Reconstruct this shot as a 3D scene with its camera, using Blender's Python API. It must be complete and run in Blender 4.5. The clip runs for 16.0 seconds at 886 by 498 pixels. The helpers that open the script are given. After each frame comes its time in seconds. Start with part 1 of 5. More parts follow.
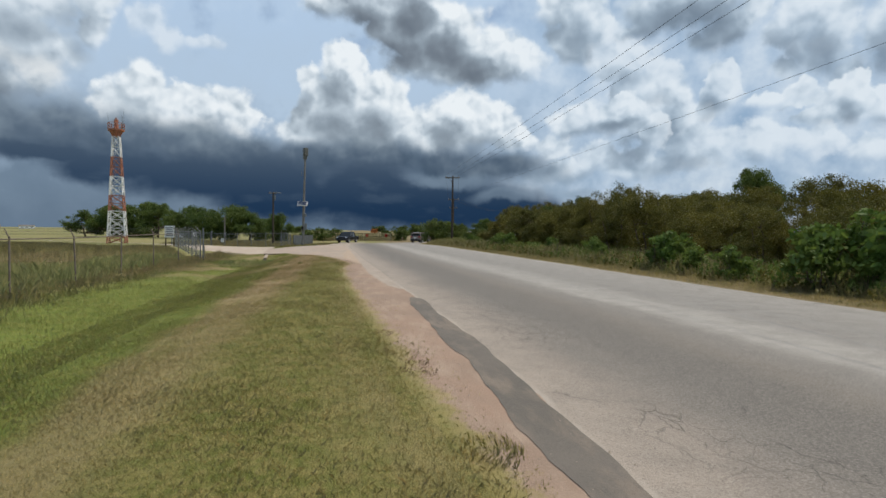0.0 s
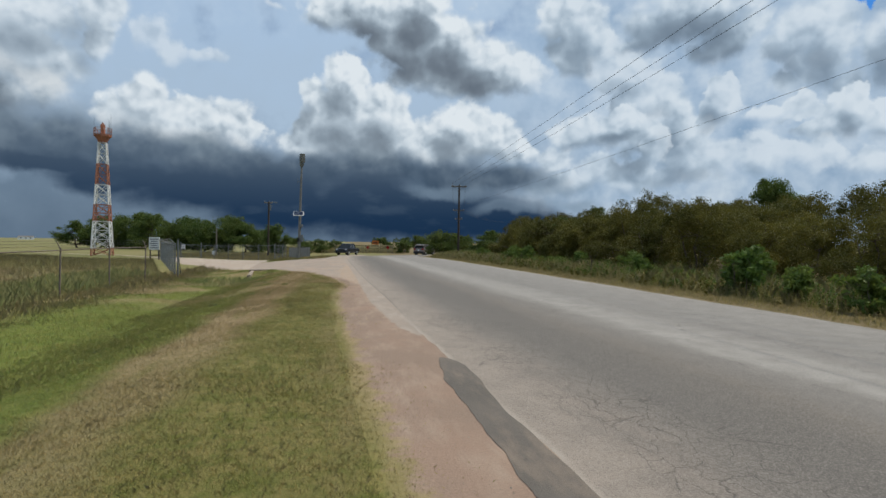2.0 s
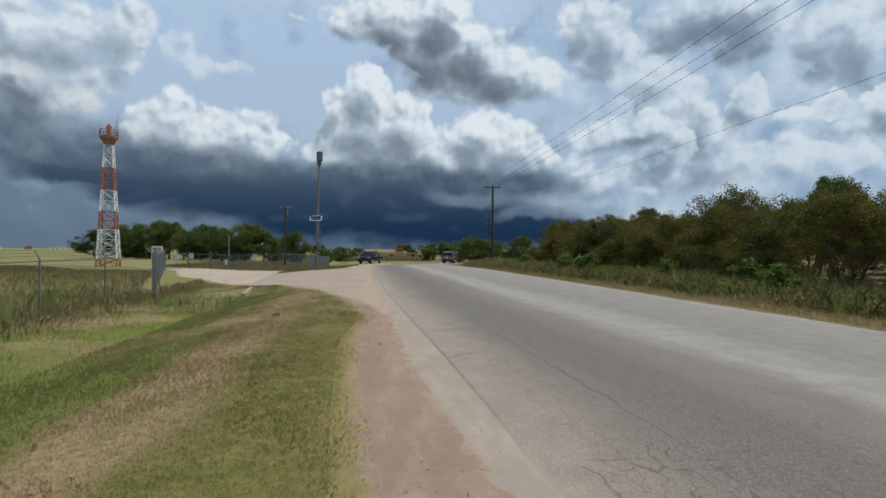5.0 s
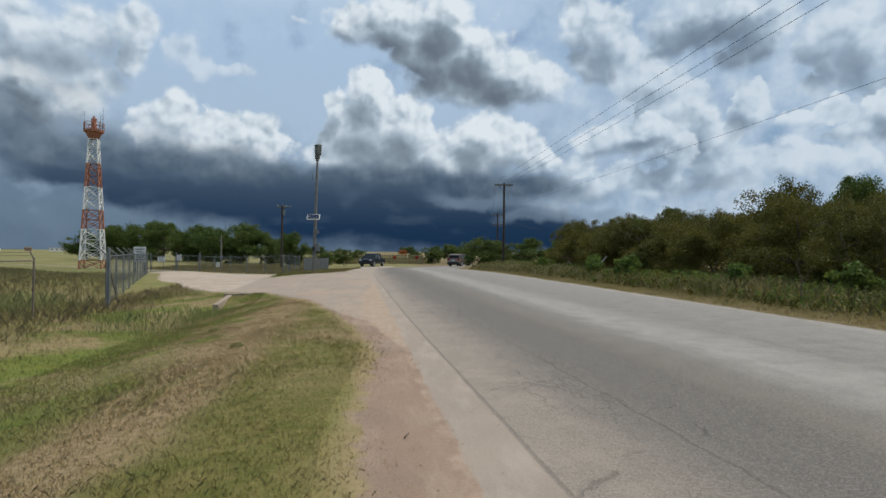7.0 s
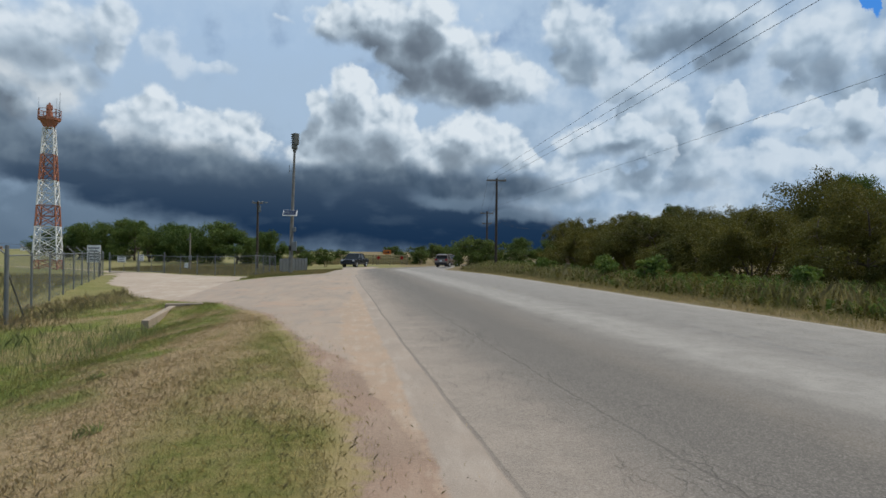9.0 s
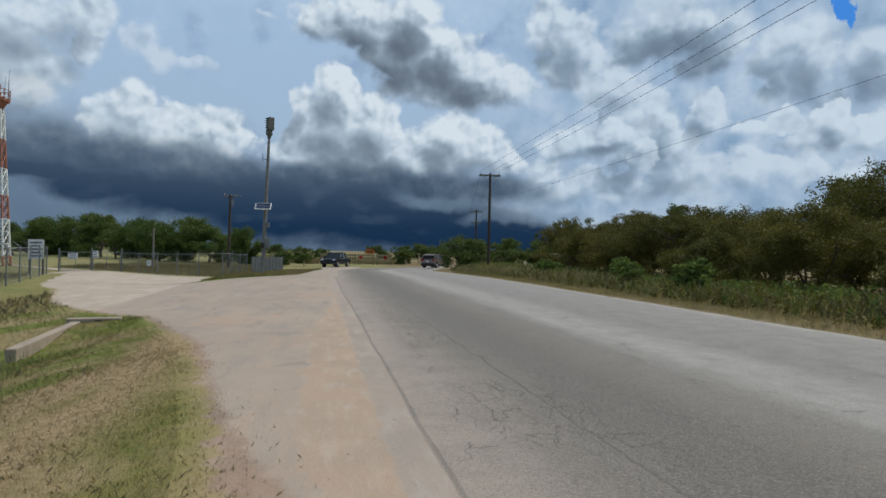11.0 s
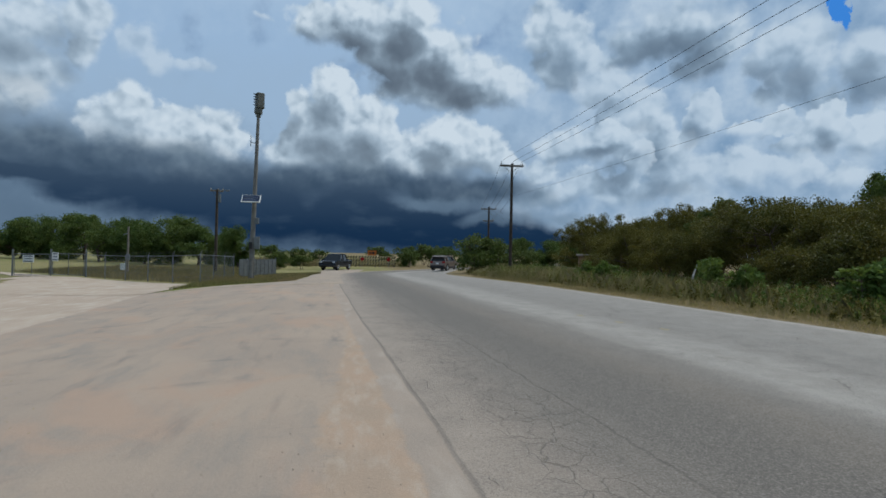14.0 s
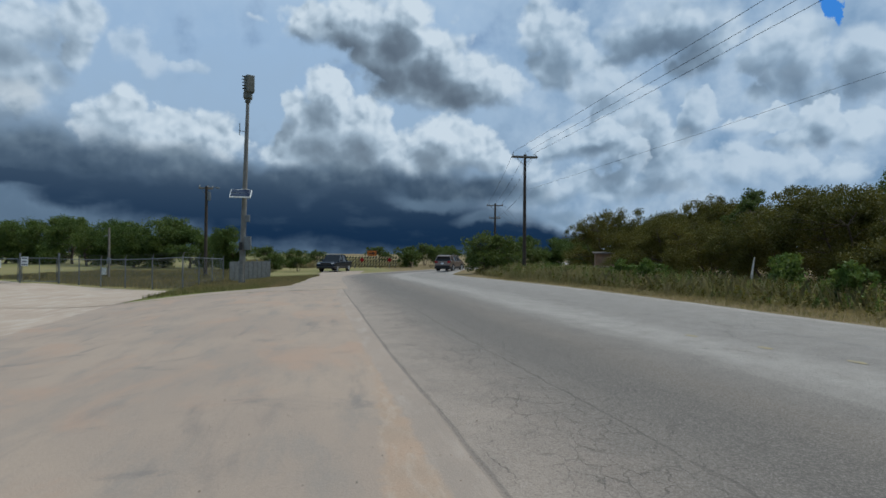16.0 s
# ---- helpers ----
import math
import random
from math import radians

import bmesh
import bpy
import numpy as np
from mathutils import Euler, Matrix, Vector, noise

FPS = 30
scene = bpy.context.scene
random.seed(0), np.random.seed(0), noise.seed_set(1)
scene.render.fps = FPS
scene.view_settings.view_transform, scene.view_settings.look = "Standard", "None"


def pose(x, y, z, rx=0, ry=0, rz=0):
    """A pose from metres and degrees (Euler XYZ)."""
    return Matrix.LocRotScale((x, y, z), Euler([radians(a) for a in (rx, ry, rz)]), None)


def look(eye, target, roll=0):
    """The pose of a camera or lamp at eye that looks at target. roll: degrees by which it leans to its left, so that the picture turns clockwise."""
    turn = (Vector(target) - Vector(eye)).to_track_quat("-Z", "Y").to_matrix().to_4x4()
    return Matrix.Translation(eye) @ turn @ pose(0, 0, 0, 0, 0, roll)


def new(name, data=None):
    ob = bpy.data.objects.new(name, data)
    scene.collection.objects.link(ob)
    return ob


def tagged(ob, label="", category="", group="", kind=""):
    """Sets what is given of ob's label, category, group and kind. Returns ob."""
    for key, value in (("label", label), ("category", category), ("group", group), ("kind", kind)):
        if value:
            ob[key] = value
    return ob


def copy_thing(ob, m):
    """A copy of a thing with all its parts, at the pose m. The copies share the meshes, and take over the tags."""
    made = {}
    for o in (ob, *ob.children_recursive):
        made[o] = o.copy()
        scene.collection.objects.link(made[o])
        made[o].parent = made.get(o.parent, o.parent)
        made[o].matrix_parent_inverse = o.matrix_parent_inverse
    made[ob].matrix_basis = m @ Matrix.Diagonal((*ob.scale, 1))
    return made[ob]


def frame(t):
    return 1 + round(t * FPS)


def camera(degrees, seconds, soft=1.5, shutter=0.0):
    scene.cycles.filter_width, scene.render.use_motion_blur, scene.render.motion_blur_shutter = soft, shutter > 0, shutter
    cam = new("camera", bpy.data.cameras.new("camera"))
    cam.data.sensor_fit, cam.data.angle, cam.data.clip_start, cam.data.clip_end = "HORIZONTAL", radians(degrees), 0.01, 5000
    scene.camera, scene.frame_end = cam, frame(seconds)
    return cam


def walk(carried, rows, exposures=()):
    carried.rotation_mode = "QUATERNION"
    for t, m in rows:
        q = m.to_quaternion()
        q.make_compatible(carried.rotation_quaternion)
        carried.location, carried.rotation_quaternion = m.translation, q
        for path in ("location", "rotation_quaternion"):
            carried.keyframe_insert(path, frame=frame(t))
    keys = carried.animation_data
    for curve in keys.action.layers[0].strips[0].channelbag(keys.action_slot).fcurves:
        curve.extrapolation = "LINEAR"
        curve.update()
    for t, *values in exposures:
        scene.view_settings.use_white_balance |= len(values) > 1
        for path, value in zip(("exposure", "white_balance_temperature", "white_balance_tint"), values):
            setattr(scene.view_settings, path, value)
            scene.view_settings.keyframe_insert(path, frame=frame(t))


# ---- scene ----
cam = camera(79.1, 16.0, 1.6)
PATH = [
    (0, (0.191, -1.695, 1.397), (0.558, 0.269, 1.33), 0.6),
    (0.5, (0.273, -0.496, 1.423), (0.644, 1.468, 1.359), 0.6),
    (1, (0.298, 0.629, 1.432), (0.659, 2.596, 1.394), 0.9),
    (1.5, (0.335, 1.642, 1.415), (0.695, 3.609, 1.389), 0.6),
    (2, (0.379, 2.763, 1.462), (0.743, 4.729, 1.438), 0.7),
    (2.5, (0.337, 3.825, 1.476), (0.706, 5.791, 1.454), 0.8),
    (3, (0.408, 4.941, 1.484), (0.766, 6.909, 1.469), 0.4),
    (3.5, (0.424, 6.03, 1.495), (0.764, 8.0, 1.486), 0.4),
    (4, (0.454, 7.072, 1.51), (0.76, 9.048, 1.504), 0.1),
    (6.5, (0.372, 12.512, 1.385), (0.645, 14.493, 1.394), 0.3),
    (7, (0.349, 13.498, 1.389), (0.626, 15.478, 1.4), 0.4),
    (7.5, (0.361, 14.538, 1.357), (0.642, 16.518, 1.363), 0.3),
    (8, (0.35, 15.529, 1.362), (0.637, 17.508, 1.37), 0.4),
    (8.5, (0.394, 16.498, 1.365), (0.686, 18.477, 1.37), 0.2),
    (9, (0.386, 17.367, 1.363), (0.725, 19.338, 1.375), 0.5),
    (11.5, (0.491, 22.436, 1.326), (0.898, 24.394, 1.34), 1.2),
    (12, (0.453, 23.461, 1.327), (0.864, 25.418, 1.342), 1.2),
    (12.5, (0.42, 24.454, 1.311), (0.836, 26.41, 1.327), 1.1),
    (13, (0.384, 25.557, 1.3), (0.804, 27.512, 1.313), 1.1),
    (13.5, (0.292, 26.467, 1.281), (0.717, 28.421, 1.3), 1.2),
    (14, (0.251, 27.51, 1.254), (0.664, 29.467, 1.274), 1.0),
    (14.5, (0.177, 28.423, 1.234), (0.588, 30.38, 1.259), 0.9),
    (15, (0.16, 29.356, 1.221), (0.576, 31.312, 1.242), 0.7),
    (15.5, (0.111, 30.136, 1.229), (0.532, 32.091, 1.254), 0.6),
    (16, (0.093, 30.92, 1.217), (0.517, 32.874, 1.236), 0.3),
]
EXPOSURES = [(0, -0.01, 6500, 10), (1.5, -0.16, 6380, 9), (4, -0.17, 6330, 9), (9, -0.19, 6230, 9), (12.5, -0.35, 5950, 7), (16, -0.39, 5820, 6)]
walk(cam, [(t, look(e, g, r)) for t, e, g, r in PATH], EXPOSURES)

# ---------- world, sun ----------
SUN_AZ, SUN_EL = 82.0, 58.0
sd = Vector((math.sin(radians(SUN_AZ)) * math.cos(radians(SUN_EL)), math.cos(radians(SUN_AZ)) * math.cos(radians(SUN_EL)), math.sin(radians(SUN_EL))))
sun = new("sun", bpy.data.lights.new("sun", "SUN"))
sun.data.energy, sun.data.angle, sun.data.color = 3.4, radians(0.6), (1.0, 0.90, 0.75)
sun.matrix_world = look(sd * 50, (0, 0, 0))


# node helpers
def add(nt, kind, *pairs):
    n = nt.nodes.new(kind)
    for i, v in pairs:
        if isinstance(v, bpy.types.NodeSocket):
            nt.links.new(v, n.inputs[i])
        else:
            n.inputs[i].default_value = v
    return n


def calc(nt, op, a, b=0.0, c=0.0, clamp=False):
    n = add(nt, "ShaderNodeMath", (0, a), (1, b), (2, c))
    n.operation, n.use_clamp = op, clamp
    return n.outputs[0]


def vcalc(nt, op, a, b=(0, 0, 0)):
    n = add(nt, "ShaderNodeVectorMath", (0, a), (1, b))
    n.operation = op
    return n.outputs[1] if op == "LENGTH" else n.outputs[0]


def noise_at(nt, vec, scale, detail=4.0, rough=0.55, warp=0.0):
    n = add(nt, "ShaderNodeTexNoise", (0, vec), (2, scale), (3, detail), (4, rough))
    n.inputs["Distortion"].default_value = warp
    return n.outputs[0]


def noise_col(nt, vec, scale, detail=4.0, rough=0.55):
    return add(nt, "ShaderNodeTexNoise", (0, vec), (2, scale), (3, detail), (4, rough)).outputs[1]


def span(nt, v, a, b, lo=0.0, hi=1.0):
    n = add(nt, "ShaderNodeMapRange", (0, v), (1, a), (2, b), (3, lo), (4, hi))
    n.interpolation_type = "SMOOTHSTEP"
    return n.outputs[0]


def blend(nt, f, a, b, how="MIX"):
    n = nt.nodes.new("ShaderNodeMix")
    n.data_type, n.blend_type = "RGBA", how
    for i, v in ((0, f), (6, a), (7, b)):
        if isinstance(v, bpy.types.NodeSocket):
            nt.links.new(v, n.inputs[i])
        else:
            n.inputs[i].default_value = v if i == 0 else (*v, 1)
    return n.outputs[2]


def ramp(nt, f, stops):
    n = add(nt, "ShaderNodeValToRGB", (0, f))
    e = n.color_ramp.elements
    e.remove(e[1])
    e[0].position, e[0].color = stops[0][0], (*stops[0][1], 1)
    for p, c in stops[1:]:
        e.new(p).color = (*c, 1)
    return n.outputs[0]


def make_sky():
    w = bpy.data.worlds.new("storm_sky")
    scene.world = w
    w.use_nodes = True
    nt = w.node_tree
    bg = nt.nodes["Background"]
    gen = nt.nodes.new("ShaderNodeTexCoord").outputs["Generated"]
    d = vcalc(nt, "NORMALIZE", gen)
    xyz = add(nt, "ShaderNodeSeparateXYZ", (0, d)).outputs
    az = calc(nt, "MULTIPLY", calc(nt, "ARCTAN2", xyz[0], xyz[1]), 57.2958)
    el = calc(nt, "MULTIPLY", calc(nt, "ARCSINE", xyz[2]), 57.2958)
    flat = add(nt, "ShaderNodeCombineXYZ", (0, az), (1, el)).outputs[0]
    # billowing outlines: the plane of azimuth and height is bent by noise at two sizes
    big = vcalc(nt, "SUBTRACT", noise_col(nt, d, 8.0, 2.0, 0.5), (0.5, 0.5, 0.5))
    small = vcalc(nt, "SUBTRACT", noise_col(nt, d, 30.0, 5.0, 0.55), (0.5, 0.5, 0.5))
    p = vcalc(nt, "ADD", flat, vcalc(nt, "MULTIPLY", big, (4.0, 3.0, 0)))
    p = vcalc(nt, "ADD", p, vcalc(nt, "MULTIPLY", small, (3.0, 2.6, 0)))
    p = vcalc(nt, "MULTIPLY", p, (1, 1, 0))
    soft = vcalc(nt, "ADD", flat, vcalc(nt, "MULTIPLY", big, (5.0, 3.2, 0)))
    soft = vcalc(nt, "MULTIPLY", vcalc(nt, "ADD", soft, vcalc(nt, "MULTIPLY", small, (1.4, 1.2, 0))), (1, 1, 0))

    def heap(blobs, where):
        top = None
        for a, e, ra, re in blobs:
            q = vcalc(nt, "MULTIPLY", vcalc(nt, "SUBTRACT", where, (a, e, 0)), (1 / ra, 1 / re, 0))
            v = calc(nt, "SUBTRACT", 1.0, vcalc(nt, "LENGTH", q))
            top = v if top is None else calc(nt, "SMOOTH_MAX", top, v, 0.25)
        return top

    sky = add(nt, "ShaderNodeTexSky")
    sky.sky_type, sky.sun_disc = "NISHITA", False
    sky.sun_elevation, sky.sun_rotation = radians(SUN_EL), radians(SUN_AZ)
    clear = vcalc(nt, "MULTIPLY", sky.outputs[0], (0.1, 0.1, 0.1))
    fine = noise_at(nt, d, 22.0, 6.0, 0.52)
    mid = noise_at(nt, d, 7.0, 5.0, 0.5)
    veil = ramp(nt, el_mix(nt, el, fine), [(0.0, (0.13, 0.185, 0.26)), (0.16, (0.16, 0.22, 0.30)), (0.34, (0.33, 0.42, 0.54)), (0.5, (0.46, 0.57, 0.71)), (0.8, (0.47, 0.595, 0.765)), (1.0, (0.56, 0.67, 0.81))])
    bright = ramp(nt, calc(nt, "ADD", calc(nt, "MULTIPLY", fine, 0.5), calc(nt, "MULTIPLY", mid, 0.5)), [(0.36, (0.28, 0.40, 0.56)), (0.5, (0.46, 0.565, 0.70)), (0.64, (0.70, 0.765, 0.84))])
    east = span(nt, az, 12.0, 28.0)
    col = blend(nt, calc(nt, "MULTIPLY", east, 0.9), veil, bright)
    haze = span(nt, mid, 0.2, 0.42)
    col = blend(nt, calc(nt, "MULTIPLY", haze, 0.97), clear, col)

    def crowns(at):
        """Cauliflower relief of the heaps: round bulges at three sizes, each lumped upon the last."""
        at = vcalc(nt, "ADD", at, vcalc(nt, "MULTIPLY", small, (0.022, 0.022, 0.022)))
        total = calc(nt, "MULTIPLY", noise_at(nt, at, 13.0, 6.0, 0.5), 0.7)
        for size, k in ((15.0, 0.62), (34.0, 0.40), (78.0, 0.20)):
            vo = add(nt, "ShaderNodeTexVoronoi", (0, at), (2, size))
            vo.feature = "SMOOTH_F1"
            vo.inputs["Smoothness"].default_value = 0.55
            total = calc(nt, "SUBTRACT", total, calc(nt, "MULTIPLY", vo.outputs["Distance"], k))
        return total

    crown = crowns(d)
    emboss = calc(nt, "SUBTRACT", crowns(vcalc(nt, "ADD", d, (0.008, -0.003, 0.012))), crown)
    rim = calc(nt, "MULTIPLY", calc(nt, "ADD", crown, 0.22), 0.62)

    def cloud(col, blobs, gloom, base, thick, edge=0.16, top=1.0):
        """One heap: crisp crown, soft underside, lit from above and the right, greyer the deeper below its crown."""
        h = calc(nt, "ADD", heap(blobs, p), rim)
        depth = calc(nt, "ADD", heap(blobs, vcalc(nt, "ADD", soft, (1.0, 2.5, 0))), calc(nt, "MULTIPLY", rim, 0.35))
        under = calc(nt, "SUBTRACT", heap(blobs, vcalc(nt, "ADD", soft, (0.3, -1.2, 0))), -0.28)
        m = calc(nt, "MULTIPLY", span(nt, h, -0.06, edge), span(nt, calc(nt, "ADD", under, calc(nt, "MULTIPLY", rim, 0.4)), -0.3 * base, 0.5))
        dark = span(nt, depth, -0.35, 1.0)
        k = calc(nt, "ADD", calc(nt, "MULTIPLY", dark, 0.66 * gloom), calc(nt, "MULTIPLY", emboss, span(nt, dark, 0.1, 0.9, 1.0, 0.4)))
        k = calc(nt, "ADD", k, calc(nt, "MULTIPLY", calc(nt, "SUBTRACT", mid, 0.5), 0.18))
        lit = ramp(nt, calc(nt, "ADD", k, 0.07, clamp=True), [(0.0, (0.88, 0.90, 0.92)), (0.16, (0.74, 0.785, 0.83)), (0.36, (0.50, 0.565, 0.63)), (0.58, (0.285, 0.335, 0.39)), (0.8, (0.18, 0.21, 0.25)), (1.0, (0.13, 0.155, 0.19))])
        lit = blend(nt, calc(nt, "MULTIPLY", east, 0.22), lit, (0.36, 0.51, 0.69))
        lit = blend(nt, 1.0, lit, (top, top, top), "MULTIPLY")
        return blend(nt, calc(nt, "MULTIPLY", m, thick), col, lit)

    # the slate deck and the dark rain band under it
    torn = calc(nt, "ADD", calc(nt, "MULTIPLY", calc(nt, "SUBTRACT", mid, 0.5), 0.7), calc(nt, "MULTIPLY", calc(nt, "SUBTRACT", fine, 0.5), 0.25))
    wisp = calc(nt, "SUBTRACT", noise_at(nt, vcalc(nt, "MULTIPLY", d, (1, 1, 3.0)), 9.0, 7.0, 0.55), 0.5)
    col = cloud(col, [(-17.5, 18.5, 2.1, 2.2), (-15.6, 17.1, 1.5, 1.6), (-12.9, 17.3, 2.1, 1.2), (-3.4, 23.5, 1.5, 0.9), (-6.3, 22.1, 1.2, 0.8)], 0.35, 0.75, 0.50, 0.4)  # pale puffs on the left
    col = cloud(col, [(33.0, 12.4, 3.5, 3.0), (34.5, 8.3, 3.9, 2.7), (30.5, 6.4, 3.6, 1.9), (37.8, 8.1, 3.2, 2.1), (41.2, 7.8, 2.5, 2.0), (44.5, 8.0, 2.7, 1.5), (26.3, 7.1, 3.3, 2.0), (23.5, 5.8, 3.4, 1.5), (21.8, 8.5, 2.3, 1.8), (30.5, 10.8, 2.6, 2.8), (48.5, 7.0, 3.0, 1.8)], 1.15, 0.90, 0.80, 0.3)  # bright heaps low on the right
    col = cloud(col, [(27.9, 17.4, 3.7, 2.0), (32.0, 15.1, 2.5, 2.2), (33.3, 13.1, 2.2, 2.2), (29.5, 14.1, 3.1, 2.2), (35.2, 10.4, 2.9, 2.4)], 0.85, 0.90, 0.75, 0.3)  # white heaps on the right
    col = cloud(col, [(38.0, 14.3, 1.9, 1.6), (37.8, 12.4, 1.9, 2.1), (36.8, 11.2, 1.8, 1.6), (31.0, 9.6, 1.5, 3.1)], 1.15, 0.95, 0.80)  # tall bluish heap
    col = cloud(col, [(43.7, 18.2, 2.4, 2.9), (46.4, 17.2, 2.2, 3.8), (44.9, 14.9, 2.7, 2.4), (42.5, 13.9, 1.6, 1.5), (47.1, 12.7, 1.4, 2.8), (50.5, 16.0, 3.0, 4.0)], 1.15, 0.95, 0.80, 0.4)  # right edge heap
    col = cloud(col, [(41.7, 11.4, 1.9, 1.3), (43.5, 12.1, 1.6, 1.4), (46.4, 10.8, 1.8, 2.1), (45.6, 9.7, 2.6, 1.2), (47.4, 11.7, 1.4, 1.9), (50.0, 10.5, 2.5, 2.0)], 1.35, 0.95, 0.92)  # heap over the thicket
    col = cloud(col, [(26.8, 11.3, 3.9, 2.4), (24.3, 10.3, 2.5, 1.6), (28.4, 12.8, 2.4, 1.2), (24.6, 11.2, 2.2, 1.7)], 1.40, 1.00, 0.95, 0.3)  # grey tuft
    col = cloud(col, [(0.4, 16.3, 2.5, 2.7), (-3.1, 15.1, 2.2, 1.9), (-0.2, 13.0, 4.4, 3.3), (3.7, 13.0, 3.6, 3.0), (7.0, 10.8, 3.6, 2.5), (2.2, 10.1, 6.0, 2.5), (-3.1, 10.3, 4.1, 2.4), (12.4, 11.9, 3.6, 2.9), (16.0, 10.9, 3.0, 2.4), (11.2, 9.3, 5.4, 2.0), (18.3, 9.1, 2.9, 1.8)], 0.85, 0.85, 0.95, 0.26)  # middle heaps
    col = cloud(col, [(-18.6, 12.8, 2.8, 2.8), (-20.5, 11.6, 2.3, 1.8), (-16.2, 11.4, 2.5, 2.0), (-13.9, 11.8, 2.5, 2.2), (-11.0, 11.3, 3.1, 2.5), (-8.8, 10.5, 1.9, 2.0), (-15.2, 10.2, 6.6, 1.6)], 0.50, 0.85, 0.95, 0.3)  # left white heap
    gloomy = calc(nt, "ADD", calc(nt, "ADD", calc(nt, "SUBTRACT", calc(nt, "MULTIPLY", mid, 1.1), 0.22), calc(nt, "MULTIPLY", emboss, -0.4)), calc(nt, "DIVIDE", calc(nt, "SUBTRACT", el, 8.0), 13.0))
    slate = ramp(nt, gloomy, [(0.10, (0.043, 0.072, 0.115)), (0.30, (0.085, 0.12, 0.168)), (0.52, (0.17, 0.215, 0.265)), (0.8, (0.33, 0.38, 0.43))])
    deck = span(nt, calc(nt, "ADD", heap([(-29.5, 8.8, 4.6, 2.6), (-25.0, 8.8, 5.2, 2.7), (-20.1, 8.5, 5.8, 2.6), (-14.7, 8.2, 6.4, 2.5), (-9.9, 7.6, 5.4, 2.2), (-3.1, 7.4, 7.0, 2.1), (4.0, 7.5, 7.2, 2.2), (10.6, 7.0, 6.4, 1.9), (16.6, 6.5, 5.1, 1.6), (-31.7, 10.2, 3.2, 2.2), (-36.0, 9.0, 5.0, 3.0)], soft), torn), -0.25, 0.6)
    col = blend(nt, calc(nt, "MULTIPLY", deck, 0.9), col, slate)
    s = span(nt, calc(nt, "ADD", heap([(-25.9, 6.8, 5.0, 1.0), (-21.0, 5.8, 5.6, 1.6), (-14.2, 5.0, 6.7, 2.5), (-6.6, 4.1, 7.4, 3.5), (1.6, 3.6, 8.3, 3.6), (8.8, 2.7, 8.4, 2.8), (16.0, 2.0, 7.7, 2.2), (22.4, 1.5, 5.7, 1.5)], soft), calc(nt, "ADD", torn, calc(nt, "MULTIPLY", wisp, 0.5))), -0.3, 0.45)
    low = ramp(nt, calc(nt, "DIVIDE", el, 10.0), [(0.0, (0.010, 0.030, 0.072)), (0.25, (0.015, 0.038, 0.083)), (0.5, (0.036, 0.064, 0.112)), (0.75, (0.065, 0.098, 0.148)), (1.0, (0.09, 0.12, 0.165))])
    low = blend(nt, span(nt, wisp, 0.04, 0.22, 0.0, 0.3), low, (0.09, 0.13, 0.185))
    col = blend(nt, s, col, low)
    layer = span(nt, calc(nt, "ADD", heap([(21.2, 5.6, 3.4, 1.1), (17.2, 3.6, 5.3, 0.8), (10.6, 5.4, 4.8, 1.0), (25.2, 3.8, 2.8, 0.8)], soft), torn), -0.1, 0.6)
    col = blend(nt, calc(nt, "MULTIPLY", layer, 0.5), col, (0.22, 0.29, 0.37))
    col = cloud(col, [(-22.2, 19.8, 2.6, 2.4), (-25.9, 18.7, 3.8, 3.0), (-29.5, 17.9, 3.1, 2.9), (-30.8, 16.1, 1.3, 1.7), (-26.7, 15.3, 5.3, 3.5), (-22.0, 17.3, 2.1, 2.3), (-31.3, 19.6, 2.9, 2.3), (-36.0, 19.0, 5.0, 4.0)], 0.75, 1.00, 0.85, 0.5)  # far left heap, pale crown
    col = cloud(col, [(-29.5, 12.3, 4.8, 2.6), (-26.3, 12.6, 3.6, 2.0), (-31.5, 14.0, 4.0, 2.4), (-36.0, 12.5, 5.0, 3.0)], 1.75, 0.9, 0.92, 0.9, 0.85)  # and its dark base
    col = cloud(col, [(-1.7, 22.6, 2.8, 2.4), (2.8, 23.1, 4.8, 3.3), (8.2, 23.4, 3.6, 3.6), (6.4, 20.0, 5.4, 3.3), (11.8, 20.2, 4.2, 3.6), (14.8, 18.0, 4.2, 3.0), (18.6, 17.0, 3.2, 2.1), (8.8, 16.5, 5.4, 2.3), (14.2, 15.3, 5.4, 1.7)], 1.25, 1.00, 0.96, 0.3)  # high middle heap
    col = cloud(col, [(22.9, 22.7, 3.4, 2.6), (25.4, 21.7, 3.0, 2.6), (24.1, 19.5, 3.3, 2.4), (24.1, 17.7, 2.2, 1.4), (26.8, 20.0, 2.2, 2.1)], 0.95, 0.95, 0.93, 0.3)  # small high heap
    col = cloud(col, [(35.9, 21.6, 6.1, 3.2), (32.5, 20.3, 4.5, 2.5), (38.2, 18.9, 3.6, 2.6), (35.9, 17.6, 2.8, 1.6), (40.4, 19.6, 1.9, 2.5), (30.5, 19.1, 3.1, 1.4)], 1.55, 1.00, 0.96, 0.6)  # high grey heap
    # one gap of clear blue
    gap = span(nt, calc(nt, "ADD", heap([(48.6, 20.8, 0.55, 1.7), (48.1, 21.9, 0.5, 1.2)], p), calc(nt, "MULTIPLY", rim, 0.4)), 0.25, 0.5)
    col = blend(nt, gap, col, (0.08, 0.29, 0.78))
    col = blend(nt, 1.0, col, (0.965, 1.0, 1.01), "MULTIPLY")
    nt.links.new(col, bg.inputs[0])
